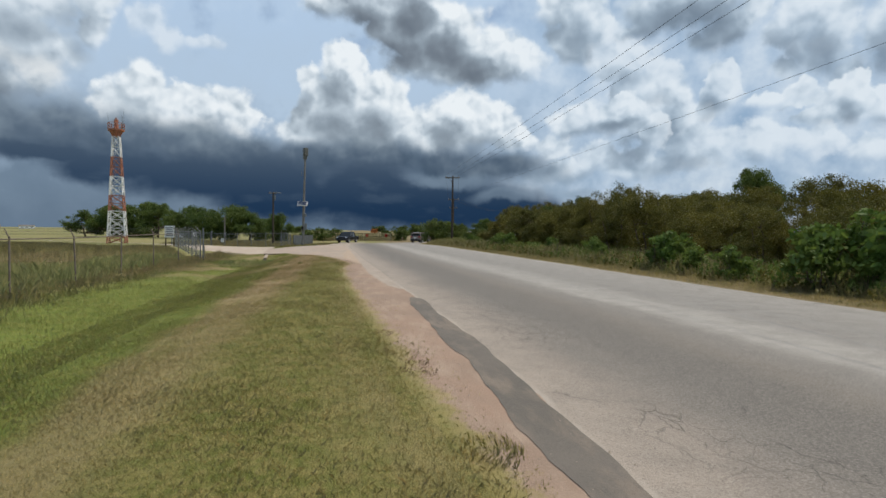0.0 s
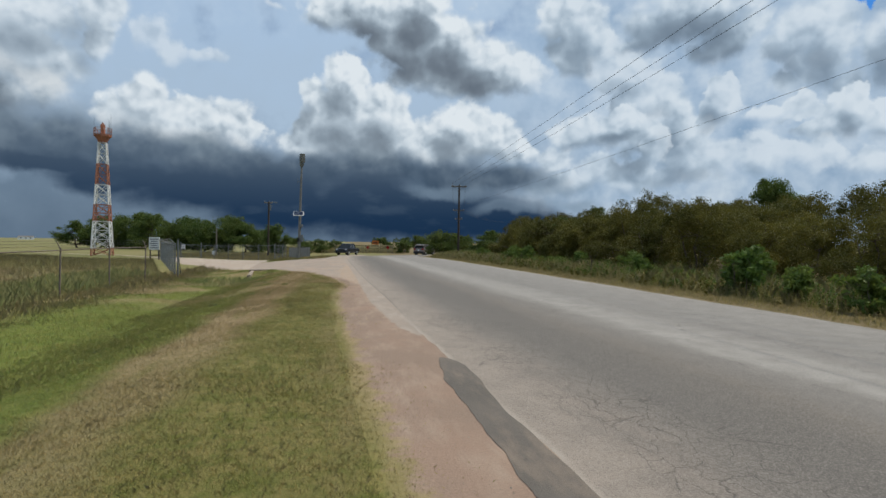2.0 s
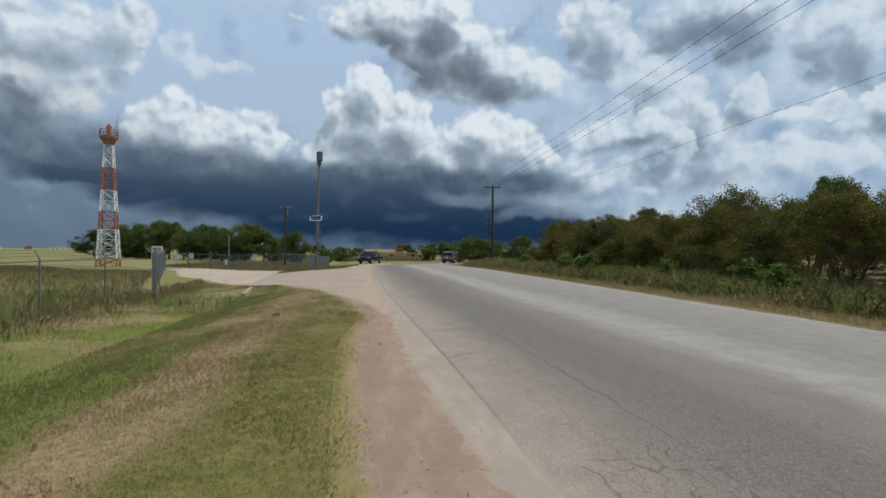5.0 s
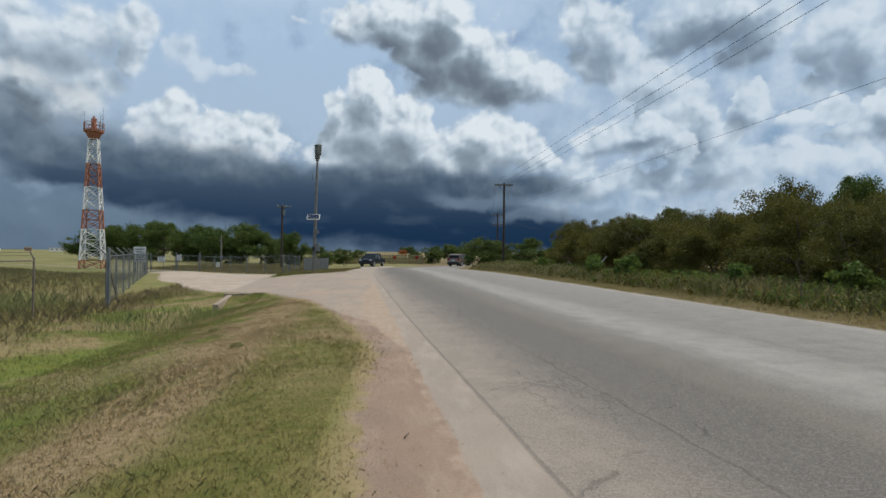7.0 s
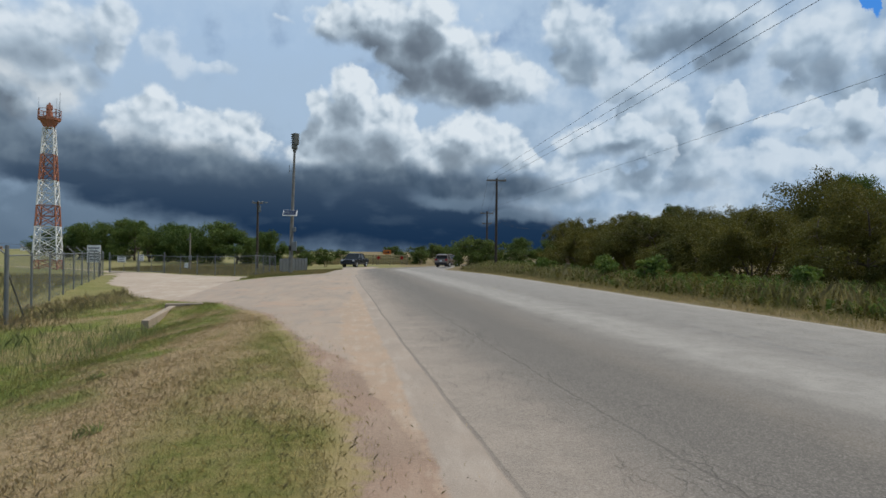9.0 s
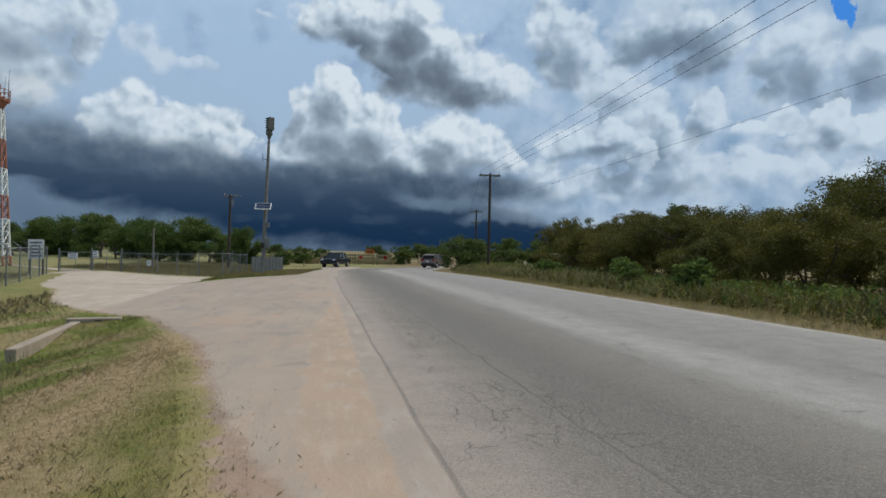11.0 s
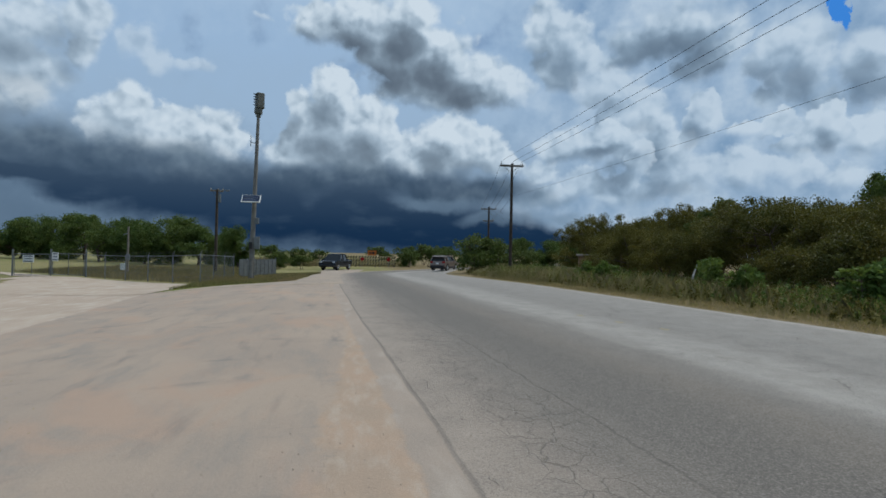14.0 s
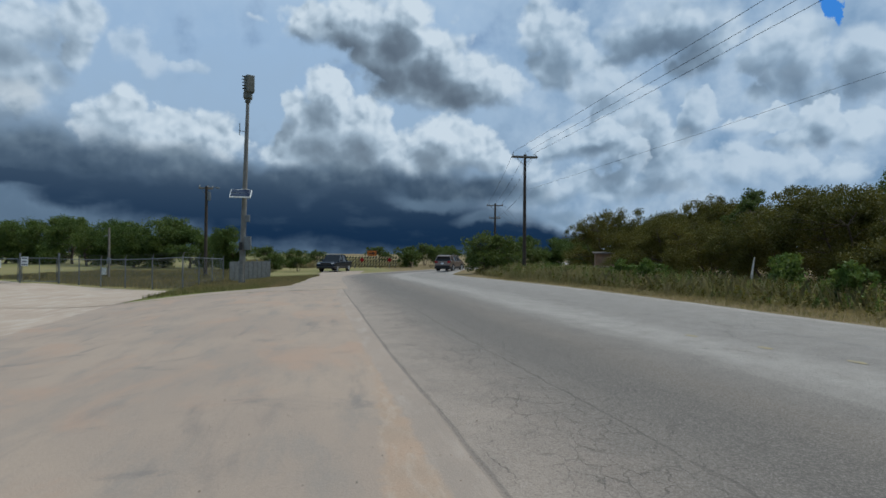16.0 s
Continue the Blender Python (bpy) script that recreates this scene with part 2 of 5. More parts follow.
    bg.inputs[1].default_value = 1.0


def el_mix(nt, el, fine):
    return calc(nt, "ADD", calc(nt, "DIVIDE", el, 26.0), calc(nt, "MULTIPLY", calc(nt, "SUBTRACT", fine, 0.5), 0.35))


make_sky()


# ---------- materials ----------
def blank(name, rough=0.8, metal=0.0):
    m = bpy.data.materials.new(name)
    m.use_nodes = True
    b = m.node_tree.nodes["Principled BSDF"]
    b.inputs["Roughness"].default_value, b.inputs["Metallic"].default_value = rough, metal
    b.inputs["Specular IOR Level"].default_value = 0.3
    return m, m.node_tree, b


def put_bump(nt, b, height, strength=0.4, dist=0.02):
    n = add(nt, "ShaderNodeBump", (0, strength), (1, dist))
    nt.links.new(height, n.inputs["Height"])
    nt.links.new(n.outputs[0], b.inputs["Normal"])


def where(nt):
    return nt.nodes.new("ShaderNodeNewGeometry").outputs["Position"]


def coat(name, c1, c2, scale=3.0, rough=0.6, metal=0.0, bump=0.15, fine=40.0):
    """Two tones in broad blotches with a fine grain over them."""
    m, nt, b = blank(name, rough, metal)
    o = nt.nodes.new("ShaderNodeTexCoord").outputs["Object"]
    f = span(nt, noise_at(nt, o, scale, 6, 0.6), 0.35, 0.65)
    g = noise_at(nt, o, fine, 4, 0.6)
    c = blend(nt, f, c1, c2)
    c = blend(nt, calc(nt, "MULTIPLY", g, 0.35), c, tuple(0.6 * k for k in c1))
    nt.links.new(c, b.inputs[0])
    put_bump(nt, b, g, bump, 0.01)
    return m


def turf_colour(nt):
    """Mown verge, thatch stripes and ditch, by place."""
    P = where(nt)
    x, y, z = add(nt, "ShaderNodeSeparateXYZ", (0, P)).outputs
    n1 = noise_at(nt, P, 0.55, 5, 0.6)
    n2 = noise_at(nt, P, 3.2, 5, 0.65)
    stretch = vcalc(nt, "MULTIPLY", P, (1.6, 0.22, 1))
    n3 = noise_at(nt, stretch, 1.3, 5, 0.6)
    xx = calc(nt, "ADD", x, calc(nt, "MULTIPLY", calc(nt, "SUBTRACT", n1, 0.5), 1.3))
    n4 = noise_at(nt, P, 11.0, 5, 0.7)
    mown = blend(nt, span(nt, calc(nt, "ADD", calc(nt, "MULTIPLY", n2, 0.5), calc(nt, "MULTIPLY", n4, 0.5)), 0.38, 0.62), (0.128, 0.138, 0.025), (0.235, 0.20, 0.062))
    straw = blend(nt, span(nt, n4, 0.35, 0.65), (0.42, 0.30, 0.17), (0.27, 0.20, 0.095))
    ditch = blend(nt, span(nt, n2, 0.3, 0.75), (0.125, 0.165, 0.020), (0.195, 0.205, 0.038))
    field = blend(nt, span(nt, n1, 0.35, 0.65), (0.25, 0.215, 0.078), (0.18, 0.178, 0.05))
    stripe = calc(nt, "MULTIPLY", span(nt, calc(nt, "ABSOLUTE", calc(nt, "ADD", xx, 1.75)), 0.85, 0.2, 0.0, 1.0), calc(nt, "MULTIPLY", span(nt, n3, 0.24, 0.48), span(nt, y, 5.0, 15.0, 0.4, 0.95)))
    edge = calc(nt, "MULTIPLY", calc(nt, "MULTIPLY", span(nt, xx, -0.2, 0.7), span(nt, n3, 0.34, 0.58)), span(nt, y, 5.0, 12.0, 0.3, 0.85))
    c = blend(nt, calc(nt, "MAXIMUM", stripe, edge), mown, straw)
    c = blend(nt, span(nt, xx, -2.0, -2.7), c, ditch)
    c = blend(nt, span(nt, xx, -6.6, -8.8), c, field)
    patchy = calc(nt, "MULTIPLY", calc(nt, "MULTIPLY", span(nt, y, 17.0, 23.0), span(nt, y, 44.0, 37.0)), span(nt, n1, 0.42, 0.6))
    c = blend(nt, calc(nt, "MULTIPLY", patchy, 0.75), c, straw)
    far = span(nt, y, 48.0, 62.0)
    dry = blend(nt, span(nt, noise_at(nt, P, 0.05, 4, 0.6), 0.4, 0.6), (0.235, 0.205, 0.082), (0.17, 0.168, 0.054))
    c = blend(nt, far, c, dry)
    east = blend(nt, span(nt, n2, 0.3, 0.7), (0.24, 0.175, 0.085), (0.15, 0.12, 0.05))
    c = blend(nt, span(nt, x, 7.0, 9.0), c, east)
    g = noise_at(nt, P, 60.0, 4, 0.7)
    c = blend(nt, span(nt, g, 0.3, 0.75, 0.0, 0.4), c, blend(nt, 0.5, c, (0.035, 0.028, 0.013)))
    return c, n2, P


def turf():
    m, nt, b = blank("turf", 0.95)
    c, n2, P = turf_colour(nt)
    g = noise_at(nt, P, 60.0, 4, 0.7)
    nt.links.new(c, b.inputs[0])
    put_bump(nt, b, calc(nt, "ADD", g, n2), 0.8, 0.03)
    return m


def blade():
    m, nt, b = blank("grass_blade", 0.7)
    c, n2, P = turf_colour(nt)
    r = nt.nodes.new("ShaderNodeNewGeometry").outputs["Random Per Island"]
    c = blend(nt, span(nt, r, 0.3, 1.0, 0.0, 0.38), c, (0.40, 0.31, 0.15))
    c = blend(nt, 1.0, c, ramp(nt, r, [(0.0, (0.80, 0.86, 0.75)), (0.5, (1.02, 1.05, 0.95)), (1.0, (1.32, 1.28, 1.15))]), "MULTIPLY")
    nt.links.new(c, b.inputs[0])
    up = add(nt, "ShaderNodeCombineXYZ", (0, 0.0), (1, 0.0), (2, 1.0)).outputs[0]
    nt.links.new(up, b.inputs["Normal"])
    t = add(nt, "ShaderNodeBsdfTranslucent", (0, c))
    mix = add(nt, "ShaderNodeMixShader", (0, 0.2), (1, b.outputs[0]), (2, t.outputs[0]))
    nt.links.new(mix.outputs[0], nt.nodes["Material Output"].inputs[0])
    return m


def leafy(name, c1, c2, glow=0.35, scale=0.6, lawn=False):
    m, nt, b = blank(name, 0.65)
    geo = nt.nodes.new("ShaderNodeNewGeometry")
    r, P = geo.outputs["Random Per Island"], geo.outputs["Position"]
    n = span(nt, noise_at(nt, P, scale, 4, 0.6), 0.35, 0.65)
    k = nt.nodes.new("ShaderNodeObjectInfo").outputs["Random"]
    c = blend(nt, calc(nt, "ADD", calc(nt, "MULTIPLY", n, 0.6), calc(nt, "MULTIPLY", k, 0.4)), c1, c2)
    c = blend(nt, 1.0, c, ramp(nt, r, [(0.0, (0.72, 0.76, 0.76)), (0.6, (1.0, 1.0, 1.0)), (1.0, (1.25, 1.2, 1.1))]), "MULTIPLY")
    nt.links.new(c, b.inputs[0])
    if lawn:
        nt.links.new(add(nt, "ShaderNodeCombineXYZ", (0, 0.25), (1, -0.3), (2, 0.9)).outputs[0], b.inputs["Normal"])
    t = add(nt, "ShaderNodeBsdfTranslucent", (0, c))
    mix = add(nt, "ShaderNodeMixShader", (0, glow), (1, b.outputs[0]), (2, t.outputs[0]))
    nt.links.new(mix.outputs[0], nt.nodes["Material Output"].inputs[0])
    return m


def asphalt():
    m, nt, b = blank("worn_asphalt", 0.85)
    uv = nt.nodes.new("ShaderNodeUVMap").outputs[0]
    P = where(nt)
    u, v, _ = add(nt, "ShaderNodeSeparateXYZ", (0, uv)).outputs
    n1 = noise_at(nt, vcalc(nt, "MULTIPLY", uv, (1, 0.16, 1)), 1.1, 5, 0.6)
    n2 = noise_at(nt, P, 2.2, 6, 0.65)
    g = noise_at(nt, P, 70.0, 4, 0.75)
    uu = calc(nt, "DIVIDE", calc(nt, "ADD", u, calc(nt, "MULTIPLY", calc(nt, "SUBTRACT", n1, 0.5), 0.9)), 10.0)
    c = ramp(nt, uu, [(0.0, (0.325, 0.268, 0.218)), (0.04, (0.295, 0.245, 0.20)), (0.07, (0.235, 0.197, 0.163)), (0.11, (0.175, 0.153, 0.13)), (0.16, (0.128, 0.114, 0.099)), (0.22, (0.125, 0.111, 0.096)), (0.27, (0.165, 0.143, 0.12)), (0.33, (0.19, 0.172, 0.152)), (0.385, (0.325, 0.302, 0.272)),
                      (0.45, (0.31, 0.288, 0.26)), (0.52, (0.235, 0.218, 0.198)), (0.60, (0.24, 0.223, 0.202)), (0.70, (0.265, 0.246, 0.222)), (0.80, (0.275, 0.255, 0.23)), (0.86, (0.38, 0.352, 0.315))])
    c = blend(nt, span(nt, n2, 0.3, 0.72, 0.0, 0.38), c, (0.118, 0.105, 0.093))
    c = blend(nt, calc(nt, "MULTIPLY", span(nt, g, 0.45, 0.75), 0.55), c, (0.40, 0.36, 0.32))
    c = blend(nt, calc(nt, "MULTIPLY", span(nt, g, 0.50, 0.25), 0.65), c, (0.055, 0.05, 0.045))
    c = blend(nt, calc(nt, "MULTIPLY", calc(nt, "MULTIPLY", span(nt, u, 0.09, 0.02), span(nt, v, 15.0, 11.0)), span(nt, n2, 0.35, 0.6, 0.1, 0.6)), c, (0.43, 0.37, 0.31))
    # cracks
    wob = vcalc(nt, "ADD", P, vcalc(nt, "MULTIPLY", noise_col(nt, P, 3.0, 4), (0.35, 0.35, 0)))
    vo = add(nt, "ShaderNodeTexVoronoi", (0, vcalc(nt, "MULTIPLY", wob, (1, 0.55, 0))), (2, 5.5))
    vo.feature = "DISTANCE_TO_EDGE"
    vo2 = add(nt, "ShaderNodeTexVoronoi", (0, vcalc(nt, "MULTIPLY", wob, (1, 0.5, 0))), (2, 0.55))
    vo2.feature = "DISTANCE_TO_EDGE"
    band = calc(nt, "MAXIMUM", span(nt, calc(nt, "ABSOLUTE", calc(nt, "SUBTRACT", u, 1.0)), 0.8, 0.3), span(nt, calc(nt, "ABSOLUTE", calc(nt, "SUBTRACT", u, 5.3)), 0.6, 0.1, 0.0, 0.5))
    some = span(nt, noise_at(nt, P, 0.45, 3), 0.42, 0.6)
    k1 = calc(nt, "MULTIPLY", calc(nt, "MULTIPLY", span(nt, vo.outputs["Distance"], 0.030, 0.006), band), some)
    k2 = calc(nt, "MULTIPLY", span(nt, vo2.outputs["Distance"], 0.005, 0.001), span(nt, n2, 0.45, 0.62, 0.0, 0.8))
    seam = calc(nt, "MULTIPLY", span(nt, calc(nt, "ABSOLUTE", calc(nt, "SUBTRACT", u, calc(nt, "ADD", 0.01, calc(nt, "MULTIPLY", n2, 0.03)))), 0.028, 0.006), span(nt, v, 12.0, 16.0, 0.0, 1.0))
    seam2 = calc(nt, "MULTIPLY", span(nt, calc(nt, "ABSOLUTE", calc(nt, "SUBTRACT", u, calc(nt, "ADD", 1.16, calc(nt, "MULTIPLY", n2, 0.16)))), 0.025, 0.005), span(nt, v, 11.0, 15.0, 0.0, 0.35))
    k = calc(nt, "MAXIMUM", calc(nt, "MAXIMUM", calc(nt, "MULTIPLY", k1, 0.55), calc(nt, "MULTIPLY", k2, 0.6)), calc(nt, "MAXIMUM", calc(nt, "MULTIPLY", seam, 0.36), seam2))
    c = blend(nt, calc(nt, "MULTIPLY", k, 0.85), c, (0.055, 0.048, 0.042))
    nt.links.new(c, b.inputs[0])
    put_bump(nt, b, calc(nt, "SUBTRACT", calc(nt, "ADD", g, calc(nt, "MULTIPLY", n2, 0.6)), calc(nt, "MULTIPLY", k, 2.0)), 0.55, 0.012)
    return m


def earth(name, c1, c2, c3, gravel=0.3, s=1.0, wear=None):
    m, nt, b = blank(name, 0.95)
    P = where(nt)
    n1 = noise_at(nt, P, 0.6 * s, 5, 0.6)
    n2 = noise_at(nt, vcalc(nt, "MULTIPLY", P, (1, 0.3, 1)), 3.0 * s, 6, 0.65)
    g = noise_at(nt, P, 55.0, 4, 0.75)
    c = blend(nt, span(nt, n1, 0.38, 0.62), c1, c2)
    c = blend(nt, span(nt, n2, 0.45, 0.72), c, c3)
    if wear:
        n4 = noise_at(nt, vcalc(nt, "MULTIPLY", P, (0.5, 1.0, 1)), 1.4, 6, 0.7, 0.6)
        c = blend(nt, span(nt, n4, 0.56, 0.72, 0.0, 0.7), c, wear)
    c = blend(nt, calc(nt, "MULTIPLY", span(nt, g, 0.5, 0.75), gravel), c, tuple(min(0.7, 1.45 * k) for k in c1))
    c = blend(nt, calc(nt, "MULTIPLY", span(nt, g, 0.45, 0.22), gravel), c, tuple(0.45 * k for k in c1))
    nt.links.new(c, b.inputs[0])
    put_bump(nt, b, calc(nt, "ADD", g, n2), 0.5, 0.015)
    return m


def plain(name, c, rough=0.5, metal=0.0):
    m, nt, b = blank(name, rough, metal)
    P = nt.nodes.new("ShaderNodeTexCoord").outputs["Object"]
    n = noise_at(nt, P, 9.0, 5, 0.6)
    nt.links.new(blend(nt, span(nt, n, 0.3, 0.7, 0.0, 0.25), c, tuple(0.6 * k for k in c)), b.inputs[0])
    return m


TURF, BLADE, ASPHALT = turf(), blade(), asphalt()
APRON = earth("worn_apron", (0.315, 0.26, 0.208), (0.36, 0.285, 0.22), (0.27, 0.235, 0.198), 0.3, 0.8, (0.16, 0.15, 0.14))
GRAVEL = earth("pale_caliche", (0.40, 0.325, 0.255), (0.355, 0.28, 0.215), (0.44, 0.38, 0.315), 0.5)


def earth_colour(nt, P, c1, c2, c3, gravel=0.3, sc=1.0, wear=None):
    n1 = noise_at(nt, P, 0.6 * sc, 5, 0.6)
    n2 = noise_at(nt, vcalc(nt, "MULTIPLY", P, (1, 0.3, 1)), 3.0 * sc, 6, 0.65)
    g = noise_at(nt, P, 55.0, 4, 0.75)
    c = blend(nt, span(nt, n1, 0.38, 0.62), c1, c2)
    c = blend(nt, span(nt, n2, 0.45, 0.72), c, c3)
    if wear:
        n4 = noise_at(nt, vcalc(nt, "MULTIPLY", P, (0.5, 1.0, 1)), 1.4, 6, 0.7, 0.6)
        c = blend(nt, span(nt, n4, 0.56, 0.72, 0.0, 0.7), c, wear)
    c = blend(nt, calc(nt, "MULTIPLY", span(nt, g, 0.5, 0.75), gravel), c, tuple(min(0.7, 1.45 * k) for k in c1))
    return blend(nt, calc(nt, "MULTIPLY", span(nt, g, 0.45, 0.22), gravel), c, tuple(0.45 * k for k in c1))


def bed():
    m, nt, b = blank("verge_bed", 0.95)
    P = where(nt)
    at = nt.nodes.new("ShaderNodeAttribute")
    at.attribute_name = "zone"
    zr, zg, zb = add(nt, "ShaderNodeSeparateColor", (0, at.outputs["Color"])).outputs
    za = at.outputs["Alpha"]
    nz = calc(nt, "SUBTRACT", noise_at(nt, P, 2.6, 7, 0.72), 0.5)
    nl = calc(nt, "SUBTRACT", noise_at(nt, vcalc(nt, "MULTIPLY", P, (1, 0.35, 1)), 4.0, 6, 0.7), 0.5)
    c = earth_colour(nt, P, (0.285, 0.195, 0.142), (0.245, 0.176, 0.131), (0.335, 0.25, 0.188), 0.5)
    ap = earth_colour(nt, P, (0.325, 0.26, 0.207), (0.36, 0.285, 0.222), (0.275, 0.235, 0.198), 0.25, 0.8, (0.20, 0.178, 0.16))
    fan = noise_at(nt, vcalc(nt, "MULTIPLY", P, (1, 0.55, 1)), 0.75, 7, 0.65, 0.8)
    ap = blend(nt, span(nt, fan, 0.50, 0.66, 0.0, 0.75), ap, (0.385, 0.272, 0.20))
    rub = noise_at(nt, vcalc(nt, "MULTIPLY", P, (1.5, 0.35, 1)), 1.1, 6, 0.6, 0.4)
    ap = blend(nt, span(nt, rub, 0.58, 0.74, 0.0, 0.55), ap, (0.17, 0.155, 0.143))
    sa = earth_colour(nt, P, (0.385, 0.275, 0.195), (0.34, 0.258, 0.19), (0.41, 0.335, 0.265), 0.35, 2.5)
    gr = earth_colour(nt, P, (0.41, 0.33, 0.26), (0.36, 0.285, 0.22), (0.45, 0.385, 0.32), 0.5)
    c = blend(nt, span(nt, calc(nt, "ADD", zg, nz), 0.35, 0.65), c, ap)
    c = blend(nt, span(nt, calc(nt, "ADD", za, calc(nt, "ADD", calc(nt, "MULTIPLY", nl, 1.0), calc(nt, "MULTIPLY", nz, 1.5))), 0.35, 0.7, 0.0, 0.85), c, sa)
    c = blend(nt, span(nt, calc(nt, "ADD", zb, nz), 0.38, 0.6), c, gr)
    old = nt.nodes.new("ShaderNodeAttribute")
    old.attribute_name = "old_edge"
    st = earth_colour(nt, P, (0.33, 0.268, 0.217), (0.295, 0.245, 0.202), (0.37, 0.312, 0.26), 0.3, 1.2)
    c = blend(nt, span(nt, calc(nt, "ADD", old.outputs["Fac"], calc(nt, "ADD", calc(nt, "MULTIPLY", nz, 0.9), calc(nt, "MULTIPLY", nl, 0.6))), 0.36, 0.62), c, st)
    gs, n2, _ = turf_colour(nt)
    gs = blend(nt, span(nt, zr, 1.0, 0.35, 0.0, 0.75), gs, blend(nt, span(nt, n2, 0.35, 0.65), (0.36, 0.265, 0.155), (0.22, 0.175, 0.08)))
    c = blend(nt, span(nt, calc(nt, "ADD", zr, calc(nt, "MULTIPLY", nz, 1.6)), 0.35, 0.65), c, gs)
    nt.links.new(c, b.inputs[0])
    put_bump(nt, b, calc(nt, "ADD", noise_at(nt, P, 57.0, 4, 0.75), calc(nt, "ADD", nl, n2)), 0.42, 0.016)
    return m


BED = bed()
TARMAC = earth("patch_tarmac", (0.118, 0.104, 0.089), (0.145, 0.125, 0.106), (0.215, 0.172, 0.136), 0.55)
FADED = coat("faded_yellow_paint", (0.36, 0.30, 0.16), (0.25, 0.225, 0.18), 9.0, 0.9)
CONCRETE = coat("old_concrete", (0.36, 0.29, 0.22), (0.26, 0.21, 0.165), 2.0, 0.9)
GALV = coat("galvanised_steel", (0.22, 0.235, 0.24), (0.16, 0.172, 0.18), 6.0, 0.45, 0.6)
RUSTY = coat("rusty_post", (0.13, 0.10, 0.08), (0.20, 0.17, 0.15), 5.0, 0.8)
POLEWOOD = coat("tarred_pole_wood", (0.045, 0.035, 0.028), (0.075, 0.058, 0.045), 4.0, 0.9)
ARMWOOD = coat("weathered_arm_wood", (0.22, 0.20, 0.17), (0.15, 0.13, 0.11), 6.0, 0.9)
SIRENPOLE = coat("grey_pole_paint", (0.20, 0.195, 0.18), (0.14, 0.135, 0.125), 3.0, 0.7)
HORN = coat("olive_grey_horn", (0.10, 0.105, 0.09), (0.16, 0.16, 0.14), 3.0, 0.6)
WHITE = coat("white_paint", (0.72, 0.73, 0.73), (0.60, 0.60, 0.58), 4.0, 0.5)
REDW = coat("faded_red_paint", (0.36, 0.135, 0.08), (0.29, 0.135, 0.09), 3.0, 0.7)
ORANGE = coat("orange_paint", (0.55, 0.16, 0.03), (0.45, 0.13, 0.03), 4.0, 0.6)
BLACK = plain("black_paint_and_pipe_shade", (0.02, 0.02, 0.02), 0.5)
YELLOW = coat("pale_yellow_board", (0.62, 0.50, 0.24), (0.52, 0.43, 0.22), 4.0, 0.6)
CELL = plain("solar_cell", (0.02, 0.03, 0.06), 0.15)
SIGNW = coat("white_sign_sheet", (0.74, 0.75, 0.75), (0.64, 0.65, 0.64), 2.0, 0.5)
INKBAR = plain("sign_ink", (0.12, 0.13, 0.16), 0.6)
WIRE = plain("cable_black", (0.03, 0.03, 0.032), 0.6)
GLASSW = plain("insulator", (0.35, 0.33, 0.30), 0.2)
BARK = coat("bark", (0.085, 0.065, 0.048), (0.14, 0.11, 0.085), 6.0, 0.95, 0, 0.6, 25.0)
DEADWOOD = coat("bleached_wood", (0.50, 0.46, 0.40), (0.36, 0.32, 0.27), 5.0, 0.9)
MESQ = leafy("mesquite_leaf", (0.068, 0.074, 0.013), (0.155, 0.134, 0.023), 0.34)
OAK = leafy("dark_leaf", (0.058, 0.10, 0.02), (0.115, 0.15, 0.032), 0.35)
HACK = leafy("hackberry_leaf", (0.06, 0.095, 0.02), (0.11, 0.14, 0.03), 0.35)
WEED = leafy("weed_leaf", (0.085, 0.15, 0.028), (0.15, 0.195, 0.04), 0.4, 1.5)
TALL = leafy("tall_grass", (0.17, 0.17, 0.05), (0.29, 0.23, 0.10), 0.3, 0.9, True)
LITTER = leafy("dead_leaf", (0.10, 0.058, 0.036), (0.20, 0.125, 0.075), 0.2, 3.0, True)
REED = leafy("reed_grass", (0.17, 0.225, 0.065), (0.31, 0.29, 0.12), 0.45, 0.7, True)
SHED = coat("tan_boards", (0.32, 0.20, 0.13), (0.24, 0.16, 0.11), 2.0, 0.8)
PAINT_TAN = plain("bronze_car_paint", (0.20, 0.155, 0.13), 0.28, 0.5)
PAINT_NAVY = plain("dark_blue_car_paint", (0.012, 0.016, 0.026), 0.25, 0.3)
TINT = plain("tinted_glass", (0.012, 0.015, 0.018), 0.08)
RUBBER = plain("tyre_rubber", (0.018, 0.018, 0.018), 0.85)
ALLOY = plain("alloy_rim", (0.55, 0.56, 0.57), 0.3, 0.8)
REDLAMP = plain("red_lamp", (0.30, 0.015, 0.015), 0.2)
CLEARLAMP = plain("clear_lamp", (0.55, 0.56, 0.58), 0.15)
TRIM = plain("black_plastic", (0.025, 0.025, 0.026), 0.6)


# ---------- mesh helpers ----------
def mesh_of(name, v, f, material, smooth=False):
    """A mesh from arrays of corners and of equal-sided faces."""
    v, f = np.asarray(v, np.float32), np.asarray(f, np.int32)
    me = bpy.data.meshes.new(name)
    me.vertices.add(len(v))
    me.vertices.foreach_set("co", v.ravel())
    me.loops.add(f.size)
    me.loops.foreach_set("vertex_index", f.ravel())
    me.polygons.add(len(f))
    me.polygons.foreach_set("loop_start", np.arange(0, f.size, f.shape[1], dtype=np.int32))
    me.update(calc_edges=True)
    me.materials.append(material)
    me.polygons.foreach_set("use_smooth", np.full(len(f), bool(smooth)))
    return me


